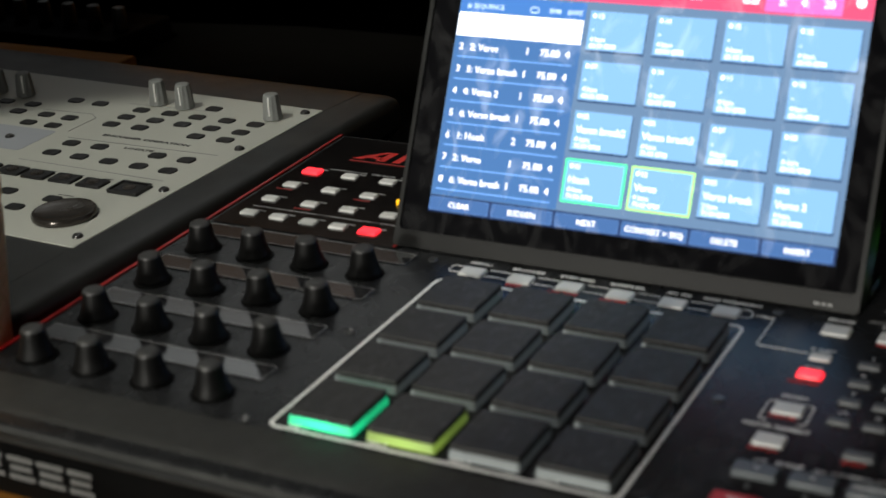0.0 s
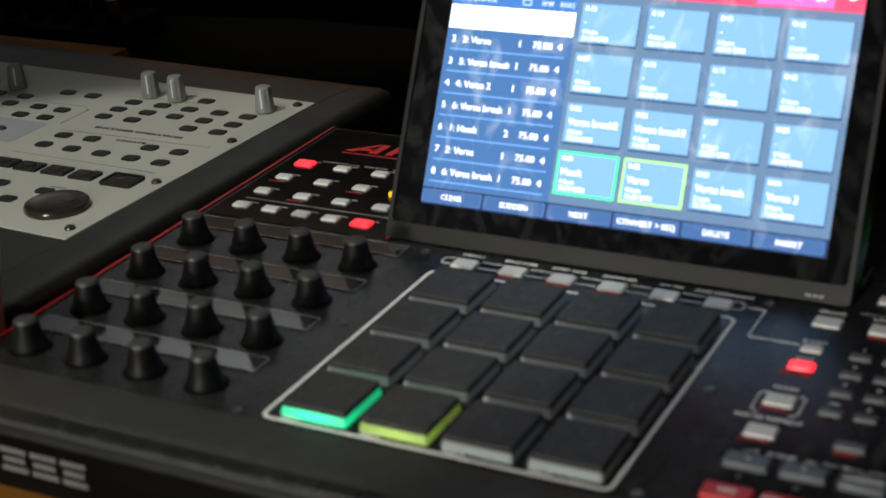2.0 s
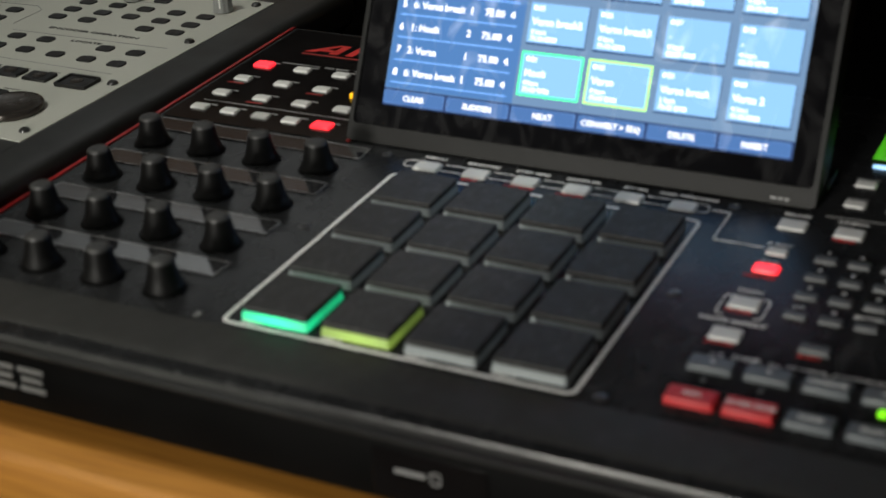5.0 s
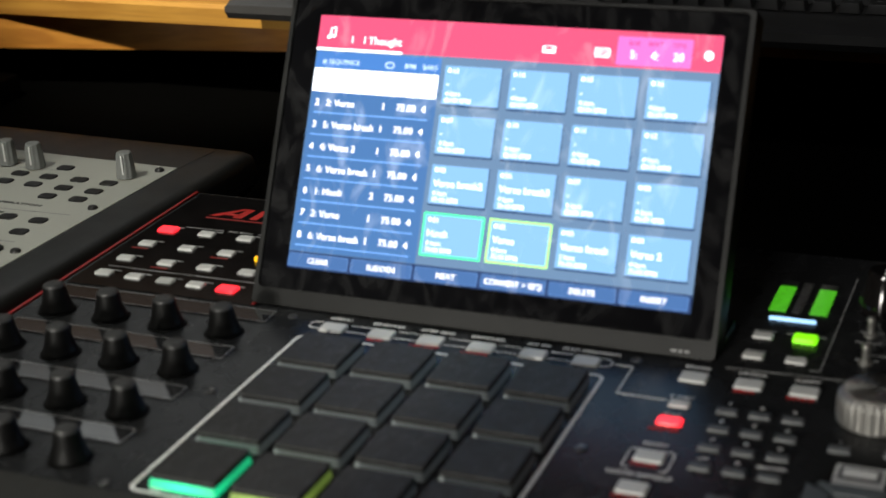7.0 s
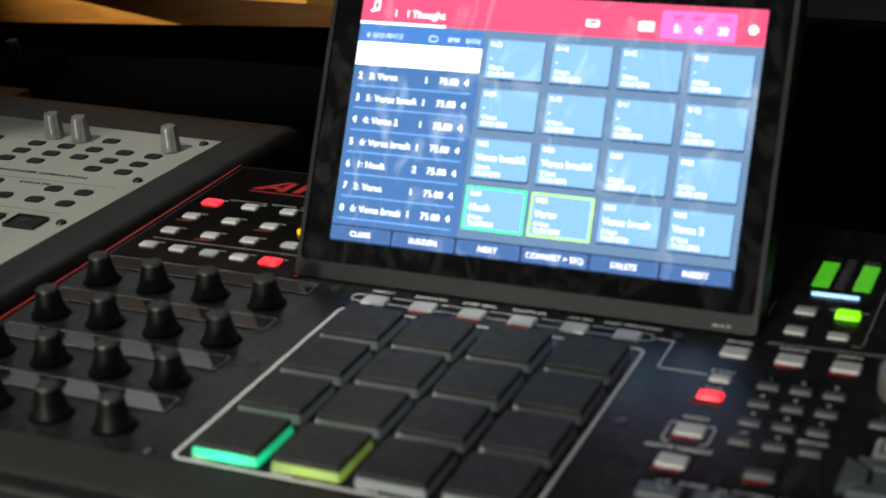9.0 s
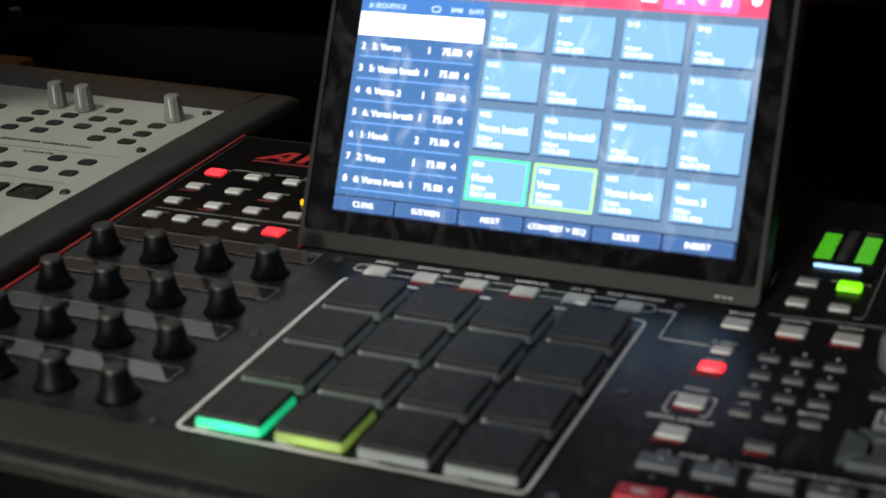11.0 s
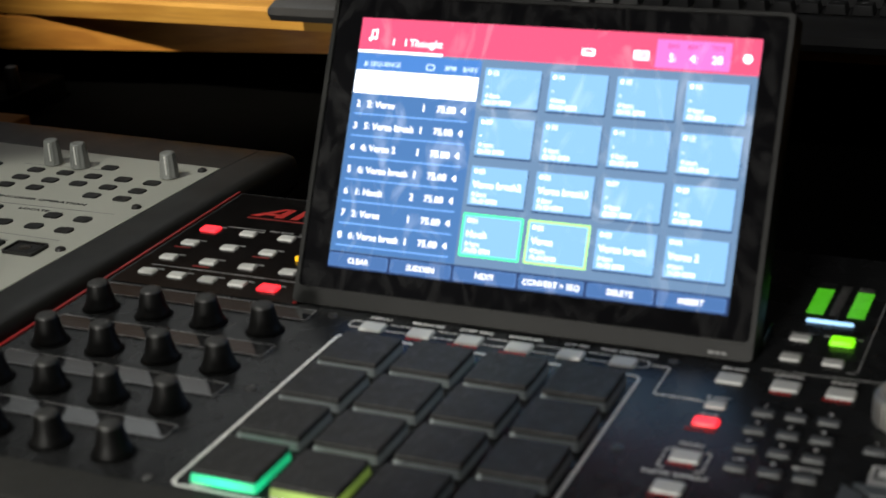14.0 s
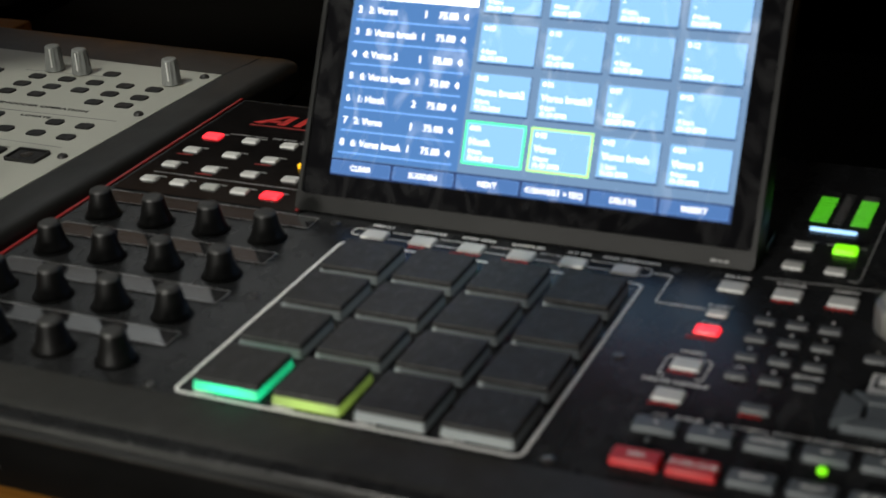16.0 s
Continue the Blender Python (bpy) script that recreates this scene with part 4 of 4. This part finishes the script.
# ---- rear module with knobs, behind the console, blackened in place of shade ----
rear = thing("rear_module", (-0.62, 0.58, DESK), "equipment module with a row of knobs, blackened in place of shade", "audio module")
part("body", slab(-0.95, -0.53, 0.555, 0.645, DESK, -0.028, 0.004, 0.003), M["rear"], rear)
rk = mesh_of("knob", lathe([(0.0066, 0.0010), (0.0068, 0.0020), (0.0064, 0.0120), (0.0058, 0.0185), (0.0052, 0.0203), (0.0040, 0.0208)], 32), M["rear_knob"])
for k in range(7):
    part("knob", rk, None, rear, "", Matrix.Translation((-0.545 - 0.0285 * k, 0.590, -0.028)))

# ---- computer keyboard on the shelf ----
kb = thing("computer_keyboard", (0.06, 0.70, 0.041), "black computer keyboard overhanging the wooden shelf edge", "keyboard")
bm = bmesh.new()
def kb_ring(x):
    return [(x, y, z) for y, z in ((0.608, 0.0425), (0.5995, 0.0450), (0.5970, 0.0500), (0.5985, 0.0560), (0.608, 0.0590), (0.642, 0.0600), (0.78, 0.0680), (0.785, 0.0640), (0.78, 0.0425))]
skin(bm, [kb_ring(-0.287), kb_ring(0.42)])
bmesh.ops.bevel(bm, geom=[e for e in bm.edges if abs(e.verts[0].co.x - e.verts[1].co.x) < 1e-6], offset=0.003, segments=2, affect="EDGES")
part("base", bm, M["keyboard"], kb)
kc = mesh_of("key", slab(-0.0082, 0.0082, -0.0080, 0.0080, 0, 0.0070, 0.0015, 0.0012, 0.0014), M["keycap"])
mark = mesh_of("key_mark", slab(-0.002, 0.002, 0.001, 0.0028, 0.0070, 0.0072, 0.0002, 0.00005), M["ink_dim"])
wide_me = mesh_of("key", slab(-0.052, 0.052, -0.0080, 0.0080, 0, 0.0070, 0.0015, 0.0012, 0.0014), M["keycap"])
for r in range(6):
    y = 0.652 + 0.0192 * r
    z = 0.0604 + 0.0582 * (y - 0.642)
    if r == 0:
        part("key", wide_me, None, kb, "", Matrix.Translation((-0.11, y, z)))
    for k in range(34):
        x = -0.268 + 0.0193 * k + 0.005 * (r % 3)
        if x > 0.405 or (r == 0 and -0.175 < x < -0.047):
            continue
        at = Matrix.Translation((x, y, z))
        p = part("key", kc, None, kb, "", at)
        if r < 3 and k > 15:
            part("key_mark", mark, None, p, "", at)
for x in (-0.25, 0.39):
    part("foot", slab(x - 0.012, x + 0.012, 0.672, 0.684, 0.0412, 0.0428, 0.002, 0.0003), M["rubber"], kb)

# ---- wooden jar beside the workstation ----
JX, JY = -0.1991, 0.020
jar = thing("wooden_jar", (JX, JY, DESK), "turned pale wooden jar with an amber rounded lid", "jar")
part("body", lathe([(0.0225, 0), (0.0245, 0.004), (0.0262, 0.03), (0.0280, 0.055), (0.0312, 0.085), (0.0334, 0.108), (0.0335, 0.1145), (0.0320, 0.1158)], 48, (JX, JY, DESK)), M["beech"], jar)
part("lid", lathe([(0.0322, 0.1160), (0.0342, 0.1180), (0.0351, 0.1240), (0.0348, 0.1310), (0.0310, 0.1380), (0.018, 0.1420), (0.003, 0.1430)], 48, (JX, JY, DESK)), M["amber"], jar, "amber rounded lid")

set_words()
